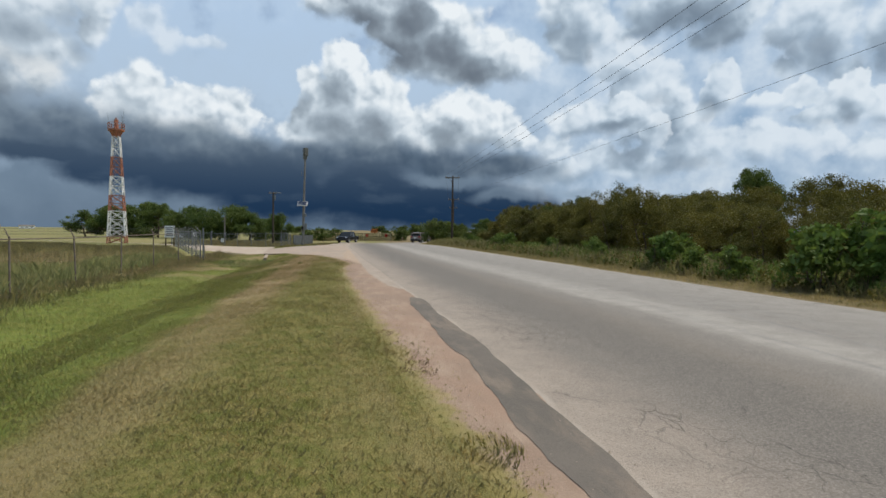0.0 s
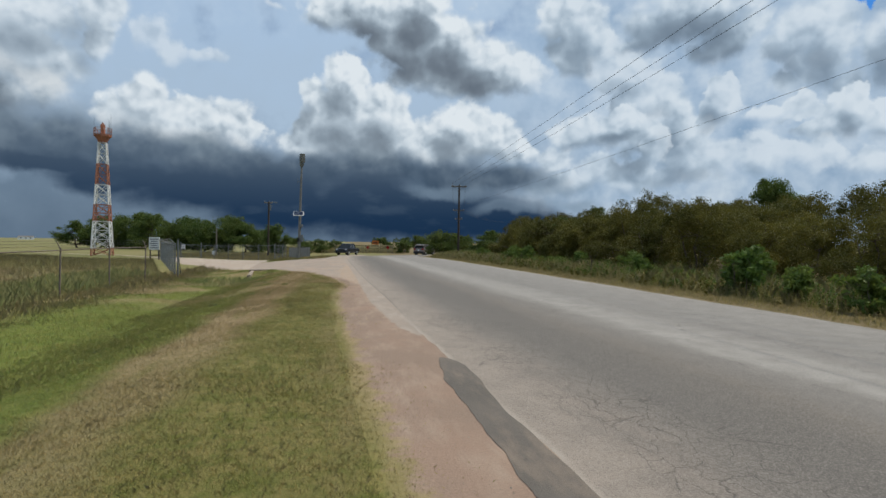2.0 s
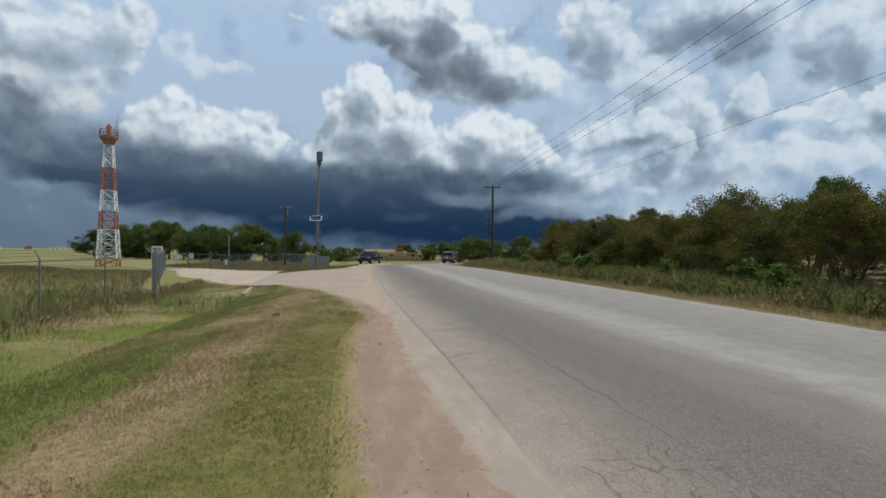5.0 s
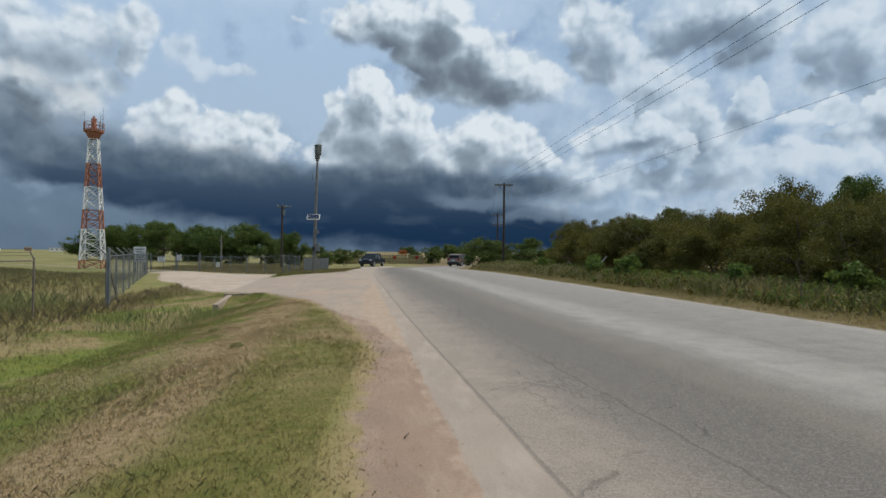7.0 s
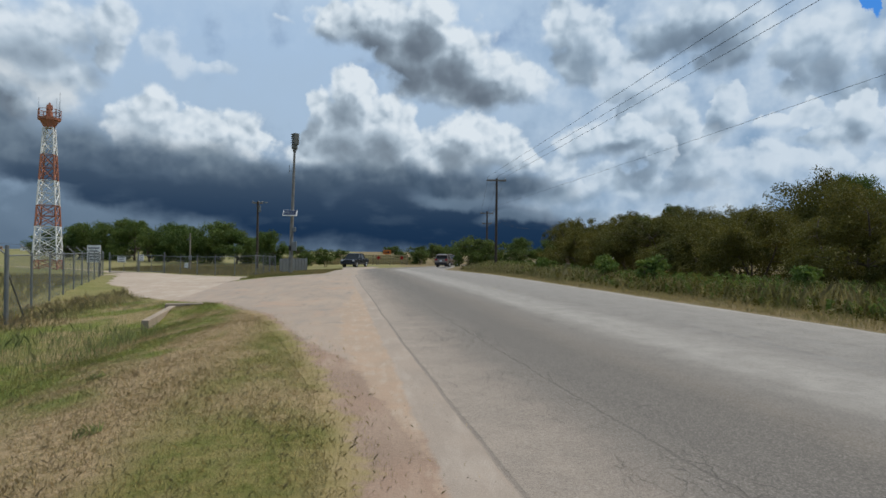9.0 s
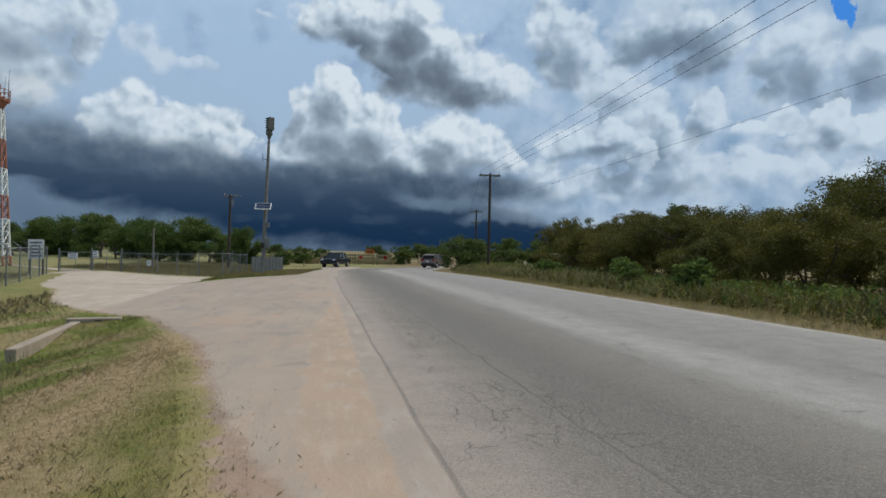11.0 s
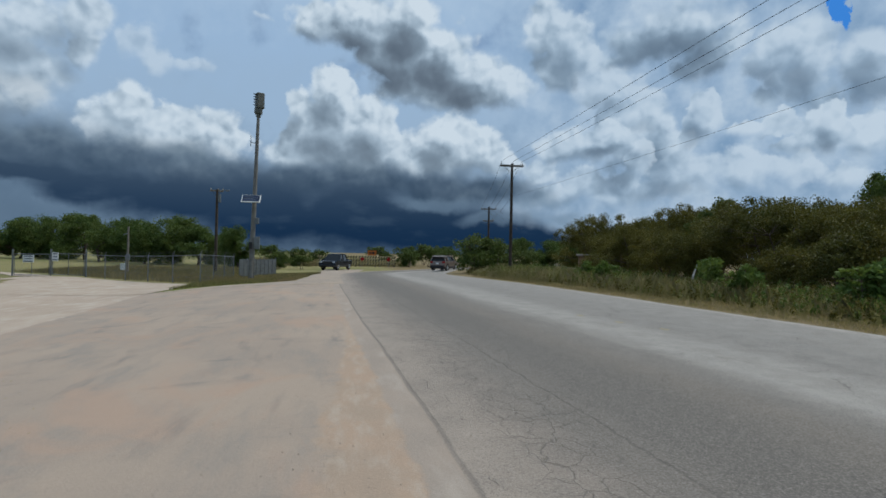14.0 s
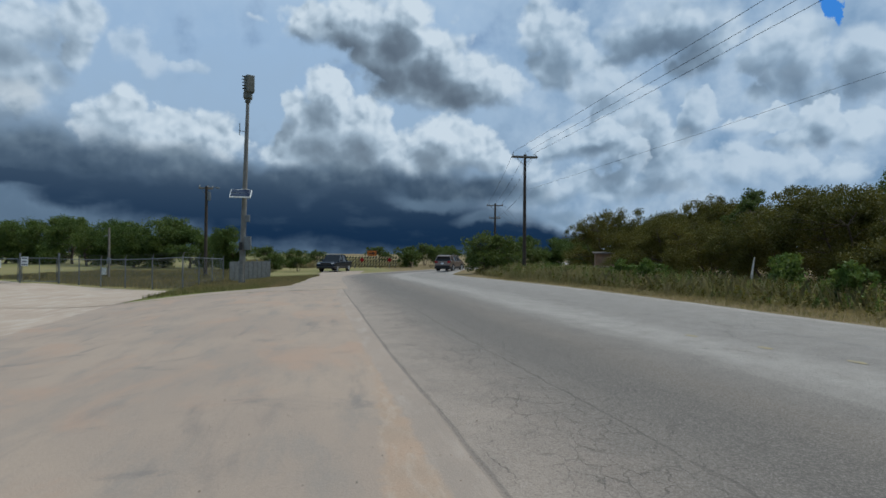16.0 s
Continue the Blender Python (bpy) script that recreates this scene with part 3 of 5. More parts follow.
def part(name, bm, material, parent, label=""):
    if isinstance(bm, bpy.types.Mesh):
        me = bm
    else:
        bmesh.ops.recalc_face_normals(bm, faces=bm.faces[:])
        me = bpy.data.meshes.new(name)
        bm.to_mesh(me)
        bm.free()
        me.materials.append(material)
    ob = new(name, me)
    ob.parent = parent
    return tagged(ob, label)


def thing(name, at, label, category, group="", kind="", rz=0.0):
    ob = new(name)
    ob.empty_display_size = 0.3
    ob.matrix_world = pose(*at, 0, 0, rz)
    return tagged(ob, label, category, group, kind)


def block(bm, c, s, rot=(0, 0, 0), bevel=0.0):
    r = bmesh.ops.create_cube(bm, size=1)
    vs = r["verts"]
    bmesh.ops.transform(bm, verts=vs, matrix=pose(*c, *rot) @ Matrix.Diagonal((*s, 1)))
    if bevel:
        es = list({e for v in vs for e in v.link_edges})
        bmesh.ops.bevel(bm, geom=es, offset=bevel, segments=2, affect="EDGES", profile=0.6)
    return bm


def tube(bm, a, b, r0, r1=None, n=8, cap=True):
    a, b = Vector(a), Vector(b)
    r1 = r0 if r1 is None else r1
    q = (b - a).to_track_quat("Z", "Y")
    rings = []
    for p, r in ((a, r0), (b, r1)):
        rings.append([bm.verts.new(p + q @ Vector((r * math.cos(6.28319 * k / n), r * math.sin(6.28319 * k / n), 0))) for k in range(n)])
    for k in range(n):
        bm.faces.new((rings[0][k], rings[0][(k + 1) % n], rings[1][(k + 1) % n], rings[1][k]))
    if cap:
        bm.faces.new(rings[0][::-1])
        bm.faces.new(rings[1])
    return bm


def solid(pts, w, axis="y", inset=None, bevel=0.0):
    """A side outline (along, up) made w wide; inset(up) narrows it."""
    bm = bmesh.new()
    sides = []
    for sgn in (-1, 1):
        sides.append([bm.verts.new((sgn * (w / 2 - (inset(z) if inset else 0)), y, z)) for y, z in pts])
    n = len(pts)
    bm.faces.new(sides[0])
    bm.faces.new(sides[1][::-1])
    for k in range(n):
        bm.faces.new((sides[0][k], sides[1][k], sides[1][(k + 1) % n], sides[0][(k + 1) % n]))
    if bevel:
        bmesh.ops.recalc_face_normals(bm, faces=bm.faces[:])
        bmesh.ops.bevel(bm, geom=bm.edges[:], offset=bevel, segments=2, affect="EDGES", profile=0.5)
    return bm


def sstep(a, b, v):
    t = np.clip((np.asarray(v, float) - a) / (b - a), 0, 1)
    return t * t * (3 - 2 * t)


def wobble(v, seed=0.0):
    """A smooth random line between about -1 and 1."""
    v = np.asarray(v, float)
    return (np.sin(1.7 * v + seed) + np.sin(3.9 * v + 2.1 * seed + 1) * 0.6 + np.sin(8.3 * v + 1.3 * seed + 2) * 0.45 + np.sin(17.9 * v + 0.7 * seed) * 0.3) / 1.9


# ---------- the lie of the land ----------
def land(x, y):
    """Height of the ground: level road, verge falling to a ditch, lower yard, gentle fall ahead."""
    x, y = np.asarray(x, float), np.asarray(y, float)
    z = -0.50 * sstep(0.2, -9.0, x)
    z = z - 0.24 * np.exp(-((x + 4.3) / 1.5) ** 2) * sstep(33.2, 31.0, y)
    z = z - 0.10 * sstep(10.5, 16.0, x) * sstep(75, 55, y)
    z = z - (0.78 - 0.45 * sstep(11, 15, x) * sstep(100, 80, y)) * sstep(44, 98, y) * (1 - 0.6 * sstep(-2, -9, x))
    z = z + 0.03 * np.sin(0.9 * x + 0.35 * y) * sstep(1.0, -1.5, x) * sstep(-60, -30, x)
    return z


def grass_edge(y):
    ys = [-40, 0.9, 2.9, 10.2, 13, 15.5, 18, 20.7, 22.5, 25.4, 28, 29.8, 33.6, 35, 40.4, 46.2, 49, 62]
    xs = [1.2, 1.22, 1.0, 0.58, 0.42, 0.32, 0.25, 0.5, 0.3, -0.3, -1.0, -1.5, -3.3, -4.6, -8.2, -10.6, -12.5, -17.0]
    return np.interp(y, ys, xs)


def road_left(y):
    return np.interp(y, [-40, 0.9, 5.4, 9.2, 15.5, 21, 25, 33.5, 39, 48.8, 58], [1.8, 1.78, 1.86, 1.66, 1.51, 1.31, 1.15, 0.96, 0.80, 0.64, 0.62])


def strip_left(y):
    """Outer edge of the old pale pavement strip beside the road."""
    return np.interp(y, [10.0, 12.0, 15.5, 20, 25, 33.5, 40, 48], [1.62, 1.30, 1.04, 0.95, 0.88, 0.72, 0.52, 0.40])


def road_right(y):
    return np.interp(y, [-40, 7, 20, 35, 45, 58], [9.95, 9.85, 9.72, 9.45, 9.2, 9.0])


def sheet(name, rows, material, lift=0.0, skirt=0.0, cols=12, uv=False, rim=None):
    """A strip over the land between two edges; rows of (left, right) places."""
    v, f, uvs = [], [], []
    s = 0.0
    for i, (l, r) in enumerate(rows):
        if i:
            s += math.dist(l, rows[i - 1][0]) * 0.5 + math.dist(r, rows[i - 1][1]) * 0.5
        w = math.dist(l, r)
        for k in range(cols + 1):
            t = k / cols
            x, y = l[0] + (r[0] - l[0]) * t, l[1] + (r[1] - l[1]) * t
            v.append((x, y, float(land(x, y)) + (rim if rim is not None and k in (0, cols) else lift)))
            uvs.append((w * t, rows[0][0][1] + s))
    n = cols + 1
    for i in range(len(rows) - 1):
        for k in range(cols):
            a = i * n + k
            f.append((a, a + 1, a + n + 1, a + n))
    if skirt:
        for side in (0, cols):
            base = len(v)
            for i in range(len(rows)):
                x, y, z = v[i * n + side]
                v.append((x, y, z - skirt))
                uvs.append(uvs[i * n + side])
            for i in range(len(rows) - 1):
                a, b2 = i * n + side, base + i
                f.append((a, a + n, b2 + 1, b2) if side == 0 else (a + n, a, b2, b2 + 1))
    me = mesh_of(name, v, f, material, not skirt)
    if uv:
        lay = me.uv_layers.new(name="UVMap")
        idx = np.empty(len(me.loops), np.int32)
        me.loops.foreach_get("vertex_index", idx)
        lay.data.foreach_set("uv", np.asarray(uvs, np.float32)[idx].ravel())
    return new(name, me)


def build_ground():
    def steps(spec):
        out = []
        for a, b, n in spec:
            out += list(np.linspace(a, b, n, endpoint=False))
        return np.array(out + [spec[-1][1]])
    gx = steps([(-2600, -300, 8), (-300, -60, 12), (-60, -12, 24), (-12, 3, 44), (3, 20, 18), (20, 80, 15), (80, 300, 8), (300, 2600, 8)])
    gy = steps([(-300, -30, 6), (-30, -4, 12), (-4, 36, 90), (36, 75, 40), (75, 160, 30), (160, 500, 12), (500, 3800, 8)])
    X, Y = np.meshgrid(gx, gy)
    Z = land(X, Y) - 0.005
    # the bed under the road and the drive stays below them
    Z = Z - 0.03 * ((X > road_left(Y) + 0.3) & (X < road_right(Y) - 0.3) & (Y < 58))
    v = np.stack([X, Y, Z], -1).reshape(-1, 3)
    n = len(gx)
    i, k = np.meshgrid(np.arange(len(gy) - 1), np.arange(n - 1), indexing="ij")
    a = (i * n + k).ravel()
    f = np.stack([a, a + 1, a + n + 1, a + n], -1)
    ob = new("ground", mesh_of("ground", v, f, TURF, True))
    tagged(ob, "mown roadside grass, dry thatch and open field", "ground", kind="structure")


def build_road():
    rows = []
    for y in np.arange(-40, 58, 0.2):
        rag = (0.045 * wobble(y * 0.45, 1.0) + 0.02 * wobble(y * 0.9, 4.0)) * (1 - 0.75 * float(sstep(10, 15, y)))
        rows.append(((road_left(y) + rag, y), (road_right(y) + 0.05 * wobble(y * 0.5, 3.0), y)))
    x, y, h, s = 4.86, 58.0, 0.0, 0.0
    while s < 230:
        turn = 36 * float(sstep(0, 42, s))
        c, sn = math.cos(radians(turn)), math.sin(radians(turn))
        rows.append(((x - 4.24 * c, y + 4.24 * sn), (x + 4.24 * c, y - 4.24 * sn)))
        d = 1.0 if s < 60 else 5.0
        x, y, s = x + sn * d, y + c * d, s + d
    ob = sheet("road", rows, ASPHALT, 0.0085, 0.0, 16, True, 0.003)
    tagged(ob, "worn pale grey two-lane asphalt road, cracked, with ragged edges", "road", kind="structure")
    # dark tarmac patch along the edge
    rows = []
    for y in np.arange(-40, 9.45, 0.08):
        end = math.sqrt(max(0.0, min(1.0, (9.45 - y) / 0.5)))
        mid, half = 1.60 - 0.02 * math.sin(y), (0.12 + 0.045 * float(wobble(y * 0.45, 5.0))) * end
        rows.append(((mid - half - (0.045 * float(wobble(y * 0.6, 1.0)) + 0.022 * float(wobble(y * 1.3, 2.0))) * end, y), (mid + half + 0.12 * end, y)))
    tagged(sheet("pavement_patch", rows, TARMAC, 0.0065, 0.0, 4), "dark grey tarmac patch along the ragged road edge", "patch", kind="structure")
    build_bed()
    rows = []
    for y in np.arange(50, 93, 0.25):
        l = np.interp(y, [50, 52.3, 54.2, 58, 72, 92], [-6.9, -3.2, -1.4, -0.95, -0.7, -0.3])
        rows.append(((l + 0.1 * float(wobble(y * 1.7, 2.0)), y), (0.85 + max(0, (y - 58)) * 0.10, y)))
    tagged(sheet("drive_apron", rows, APRON, 0.006, 0.0, 14), "pale worn drive apron with grey and sandy wear marks", "driveway", kind="structure")
    rows = []
    for y in np.arange(49.6, 66, 0.25):
        l = grass_edge(y) - 0.1 + 0.2 * float(wobble(y * 1.1, 6.0))
        if y > 62:
            l = -18.6
        r = np.interp(y, [34.5, 36, 44, 49.5, 52, 56, 58, 63, 66], [-4.3, -5.2, -6.0, -6.6, -6.2, -6.5, -8.0, -12.8, -15.7])
        rows.append(((min(l, r - 0.3), y), (r + 0.08 * float(wobble(y * 2.3, 7.0)), y)))
    tagged(sheet("gravel_drive", rows, GRAVEL, 0.010, 0.0, 8), "pale crushed limestone drive before the gate", "driveway", kind="structure")
    rows = []
    for k in np.linspace(0, 1, 60):
        y = 66 + 34 * k
        x = -18.0 - 34 * k ** 1.2
        rows.append(((x - 2.0, y + 1.2), (x + 1.6, y - 1.2)))
    tagged(sheet("gravel_track", rows, GRAVEL, 0.03, 0.0, 4), "pale gravel track crossing the field behind the fence", "track", kind="structure")


def build_bed():
    """Dirt shoulder, worn apron, sand and gravel as one sheet; how much of each is kept at its corners."""
    ys = np.concatenate([np.arange(-40, -2, 1.0), np.arange(-2, 50.01, 0.14)])
    cols = 44
    v, zone, old = [], [], []
    for y in ys:
        e = float(grass_edge(y))
        l, r = e - 0.5, float(road_left(y)) + 0.25
        g = float(np.interp(y, [34.0, 36, 44, 49.5, 52], [-4.0, -5.2, -6.0, -6.6, -8.0]))
        la = e + 1.15 * float(sstep(26.0, 20.5, y)) + 0.1
        w = 0.65 * float(sstep(20.5, 26, y)) * float(sstep(37, 29, y)) + 0.14 * float(sstep(10.5, 13, y)) + 0.02
        for k in range(cols + 1):
            x = l + (r - l) * (k / cols) ** (1.0 if y < 30 else 0.85)
            v.append((x, y, float(land(x, y)) + 0.002 - 0.016 * float(sstep(e - 0.05, e - 0.45, x)) * float(sstep(36, 33, y)) - 0.02 * (k == 0)))
            old.append(min(1, max(0, 0.5 + (x - float(strip_left(y))) / 0.22)) * float(sstep(9.8, 12.5, y)))
            zone.append((min(1, max(0, 0.5 - (x - e) / 0.55)), min(1, max(0, 0.5 + (x - la) / 0.5)) * float(sstep(19.3, 22, y)),
                         min(1, max(0, 0.5 + (g - x) / 0.5)) * float(sstep(33.5, 35.5, y)), float(sstep(w * 1.2, w * 0.4, min(float(strip_left(y)), float(road_left(y))) - x)) * min(1, w * 3)))
    n = cols + 1
    i, k = np.meshgrid(np.arange(len(ys) - 1), np.arange(cols), indexing="ij")
    a = (i * n + k).ravel()
    me = mesh_of("verge_bed", v, np.stack([a, a + 1, a + n + 1, a + n], -1), BED, True)
    lay = me.color_attributes.new("zone", "FLOAT_COLOR", "POINT")
    lay.data.foreach_set("color", np.asarray(zone, np.float32).ravel())
    lay = me.attributes.new("old_edge", "FLOAT", "POINT")
    lay.data.foreach_set("value", np.asarray(old, np.float32))
    tagged(new("shoulder", me), "pinkish dirt shoulder merging into a pale worn drive apron", "shoulder", kind="structure")


build_ground()
build_road()


def build_marking():
    for i, (x, y) in enumerate([(5.45, 38.0), (5.72, 36.9), (6.0, 35.9)]):
        r = random.Random(40 + i)
        bm = bmesh.new()
        ring = [bm.verts.new((x + 0.08 * math.cos(a) * r.uniform(0.6, 1.1), y + 0.15 * math.sin(a) * r.uniform(0.6, 1.1), float(land(x, y)) + 0.0125)) for a in np.linspace(0, 6.2832, 11)[:-1]]
        bm.faces.new(ring)
        me = bpy.data.meshes.new("road_marking")
        bm.to_mesh(me)
        bm.free()
        me.materials.append(FADED)
        tagged(new("road_marking", me), "faded yellow remnant of road paint on the asphalt", "marking", kind="structure")


build_marking()


# ---------- drain ----------
def build_culvert():
    ob = thing("culvert", (-4.15, 33.1, -0.36), "small weathered concrete culvert mouth in the grass ditch", "culvert", rz=8)
    part("headwall", block(bmesh.new(), (0.0, 0.35, -0.02), (0.95, 0.22, 0.5), bevel=0.02), CONCRETE, ob)
    part("wing_wall", block(bmesh.new(), (-0.36, -1.1, -0.09), (0.16, 2.7, 0.46), (1.5, 0, -3), bevel=0.02), CONCRETE, ob)
    part("wing_wall", block(bmesh.new(), (0.42, -1.0, -0.16), (0.14, 2.5, 0.36), (1.5, 0, 3), bevel=0.02), CONCRETE, ob)
    part("apron_slab", block(bmesh.new(), (0.05, -1.6, -0.17), (0.85, 3.6, 0.12), (2.5, 0, 0)), CONCRETE, ob)
    # no bore is cut: a flat black disc paints the shade inside the pipe
    bm = bmesh.new()
    tube(bm, (0.1, 0.22, 0.0), (0.1, 0.232, 0.0), 0.19, n=18)
    part("pipe_mouth_shade", bm, BLACK, ob, "black disc painted as the shade inside the pipe opening")


build_culvert()


# ---------- fences ----------
def fence_wire(a, b, h, gap=0.12, r=0.0016, base=0.05):
    """Crossed wires between two posts, clipped to the panel; three-sided."""
    a, b = np.array(a, float), np.array(b, float)
    L = float(np.linalg.norm((b - a)[:2]))
    d = (b - a) / L
    nrm = np.array([-d[1], d[0], 0.0])
    vs, fs = [], []

    def rod(p, q):
        i = len(vs)
        t = (q - p) / (np.linalg.norm(q - p) + 1e-9)
        s = np.cross(t, nrm)
        for c in (p, q):
            vs.extend([c + r * nrm, c - 0.5 * r * nrm + 0.87 * r * s, c - 0.5 * r * nrm - 0.87 * r * s])
        fs.extend([(i, i + 1, i + 4, i + 3), (i + 1, i + 2, i + 5, i + 4), (i + 2, i, i + 3, i + 5)])
    up = np.array([0, 0, 1.0])
    k = -h
    while k < L:
        for sgn in (1, -1):
            s0, s1 = max(k, 0.0), min(k + h, L)
            if s1 - s0 > 0.02:
                z0, z1 = (s0 - k, s1 - k) if sgn == 1 else (h - (s0 - k), h - (s1 - k))
                rod(a + d * s0 + up * (base + z0), a + d * s1 + up * (base + z1))
        k += gap
    return vs, fs


def build_fence(name, label, posts, h, metal, arm=None, rail=True, mesh=True, strands=0, thick=0.03, lean=0.0):
    """posts: (x, y) along the line. arm: (dx, dy, up) of the barbed-wire arms."""
    x0, y0 = posts[0]
    z0 = float(land(x0, y0))
    ob = thing(name, (x0, y0, z0), label, "fence")
    loc = [(x - x0, y - y0, float(land(x, y)) - z0) for x, y in posts]
    rng = random.Random(7)
    tops = []
    for p in loc:
        bm = bmesh.new()
        lx, ly = rng.uniform(-lean, lean), rng.uniform(-lean, lean)
        top = (p[0] + lx, p[1] + ly, p[2] + h)
        tube(bm, (p[0], p[1], p[2] - 0.15), top, thick, n=8)
        tube(bm, top, (top[0], top[1], top[2] + 0.03), thick * 1.25, thick * 0.4, n=8)
        if arm:
            tip = (top[0] + arm[0], top[1] + arm[1], top[2] + arm[2])
            tube(bm, (top[0], top[1], top[2] - 0.03), tip, thick * 0.7, thick * 0.5, n=6)
        tops.append(top)
        part("post", bm, metal, ob)
    bmr, vs, fs, bmw = bmesh.new(), [], [], bmesh.new()
    for i in range(len(loc) - 1):
        a, b = tops[i], tops[i + 1]
        if rail:
            tube(bmr, (a[0], a[1], a[2] - 0.06), (b[0], b[1], b[2] - 0.06), 0.021, n=6)
        if mesh:
            v, f = fence_wire(loc[i], loc[i + 1], h - 0.12)
            o = len(vs)
            vs += v
            fs += [tuple(o + k for k in q) for q in f]
        for s in range(strands):
            t = (s + 1) / strands
            o = [c * t for c in arm] if arm else (0, 0, -0.35 * s)
            tube(bmw, (a[0] + o[0], a[1] + o[1], a[2] + o[2]), (b[0] + o[0], b[1] + o[1], b[2] + o[2]), 0.004, n=4, cap=False)
    if rail:
        part("top_rail", bmr, metal, ob)
    else:
        bmr.free()
    if mesh:
        part("wire_mesh", mesh_of("wire_mesh", vs, fs, GALV), GALV, ob, "grey chain-link mesh")
    if strands:
        part("barbed_wire", bmw, WIRE, ob)
    else:
        bmw.free()
    return ob


def line(a, b, n):
    return [(a[0] + (b[0] - a[0]) * k / n, a[1] + (b[1] - a[1]) * k / n) for k in range(n + 1)]


build_fence("field_fence", "rusty wire field fence with top rail and tilted barbed-wire arms", line((-9.3, -6.4), (-8.5, 29.2), 10), 1.62, RUSTY, (-0.12, 0.0, 0.24), True, False, 3, 0.026, 0.05)
build_fence("yard_fence", "galvanised chain-link fence with barbed-wire arms leading to the gate", line((-8.2, 32.6), (-17.6, 60.6), 9), 1.75, GALV, (-0.26, -0.1, 0.26), True, True, 3, 0.033)
ob = thing("corner_post", (-7.95, 32.2, float(land(-7.95, 32.2))), "tall galvanised pipe post at the fence corner", "post")
part("pipe", tube(bmesh.new(), (0, 0, -0.1), (0, 0, 1.95), 0.045, n=10), GALV, ob)
part("brace", tube(bmesh.new(), (-0.1, 0.9, 0.1), (0, 0.03, 1.3), 0.022, n=8), GALV, ob)
build_fence("lot_fence", "low galvanised chain-link fence along the grassy lot", line((-15.2, 66.4), (-6.2, 56.9), 5) + line((-6.2, 56.9), (-6.0, 65.4), 3)[1:], 1.5, GALV, (0.1, -0.12, 0.16), True, True, 2, 0.03)


def build_gate(at, rz, w, label):
    ob = thing("gate", (*at, float(land(*at))), label, "gate", rz=rz)
    bm = bmesh.new()
    for x in (0.0, w):
        tube(bm, (x, 0, 0.08), (x, 0, 1.45), 0.022)
    for z in (0.08, 1.45):
        tube(bm, (0, 0, z), (w, 0, z), 0.022)
    tube(bm, (w / 2, 0, 0.08), (w / 2, 0, 1.45), 0.018)
    part("gate_frame", bm, GALV, ob)
    v, f = fence_wire((0, 0, 0.05), (w, 0, 0.05), 1.35)
    part("wire_mesh", mesh_of("gate_mesh", v, f, GALV), GALV, ob)
    for x in (-0.12, w + 0.12):
        part("gate_post", tube(bmesh.new(), (x, 0, -0.1), (x, 0, 1.75), 0.05, n=10), GALV, ob)
    return ob


build_gate((-19.9, 67.6), -14.0, 2.35, "galvanised chain-link drive gate, closed, with a notice")
build_gate((-17.4, 67.0), -14.0, 2.1, "narrow galvanised chain-link gate leaf, closed")


def build_sign(name, at, z, w, h, rz, label, bars, posts=True, tilt=0.0):
    ob = thing(name, (*at, float(land(*at))), label, "sign", rz=rz)
    part("board", block(bmesh.new(), (0, 0, z), (w, 0.03, h), (tilt, 0, 0), 0.008), SIGNW, ob)
    for k in range(bars):
        zz = z + h * (0.34 - 0.68 * k / max(1, bars - 1))
        part("text_bar", block(bmesh.new(), (0, -0.022, zz), (w * (0.78 - 0.18 * (k % 2)), 0.008, h * 0.35 / bars)), INKBAR, ob)
    if posts:
        for x in (-w * 0.42, w * 0.42):
            part("post", block(bmesh.new(), (x, 0.06, (z + h / 2) / 2 - 0.05), (0.09, 0.09, z + h / 2 + 0.1), bevel=0.01), POLEWOOD, ob)
    return ob


build_sign("notice_board", (-18.1, 60.3), 1.62, 1.15, 1.25, -20, "white notice board on two dark posts beside the gate", 5)
build_sign("gate_notice", (-18.9, 67.2), 1.12, 0.75, 0.48, -14, "small white notice wired to the gate", 3, False)
build_sign("gate_notice", (-17.2, 66.85), 1.25, 0.42, 0.55, -14, "small upright white notice wired to the narrow gate", 3, False)

ob = thing("sheet_metal_screen", (-5.6, 66.0, float(land(-5.6, 66))), "grey corrugated metal screen behind the siren pole", "screen")
for k in range(9):
    bm = bmesh.new()
    block(bm, (0.24 * k, 0.26 * k, 0.62), (0.06, 0.34, 1.24), (0, 0, -42))
    tube(bm, (0.24 * k + 0.1, 0.26 * k + 0.1, 0), (0.24 * k + 0.1, 0.26 * k + 0.1, 1.26 + 0.05 * (k % 3)), 0.035, n=6)
    part("panel", bm, GALV, ob)


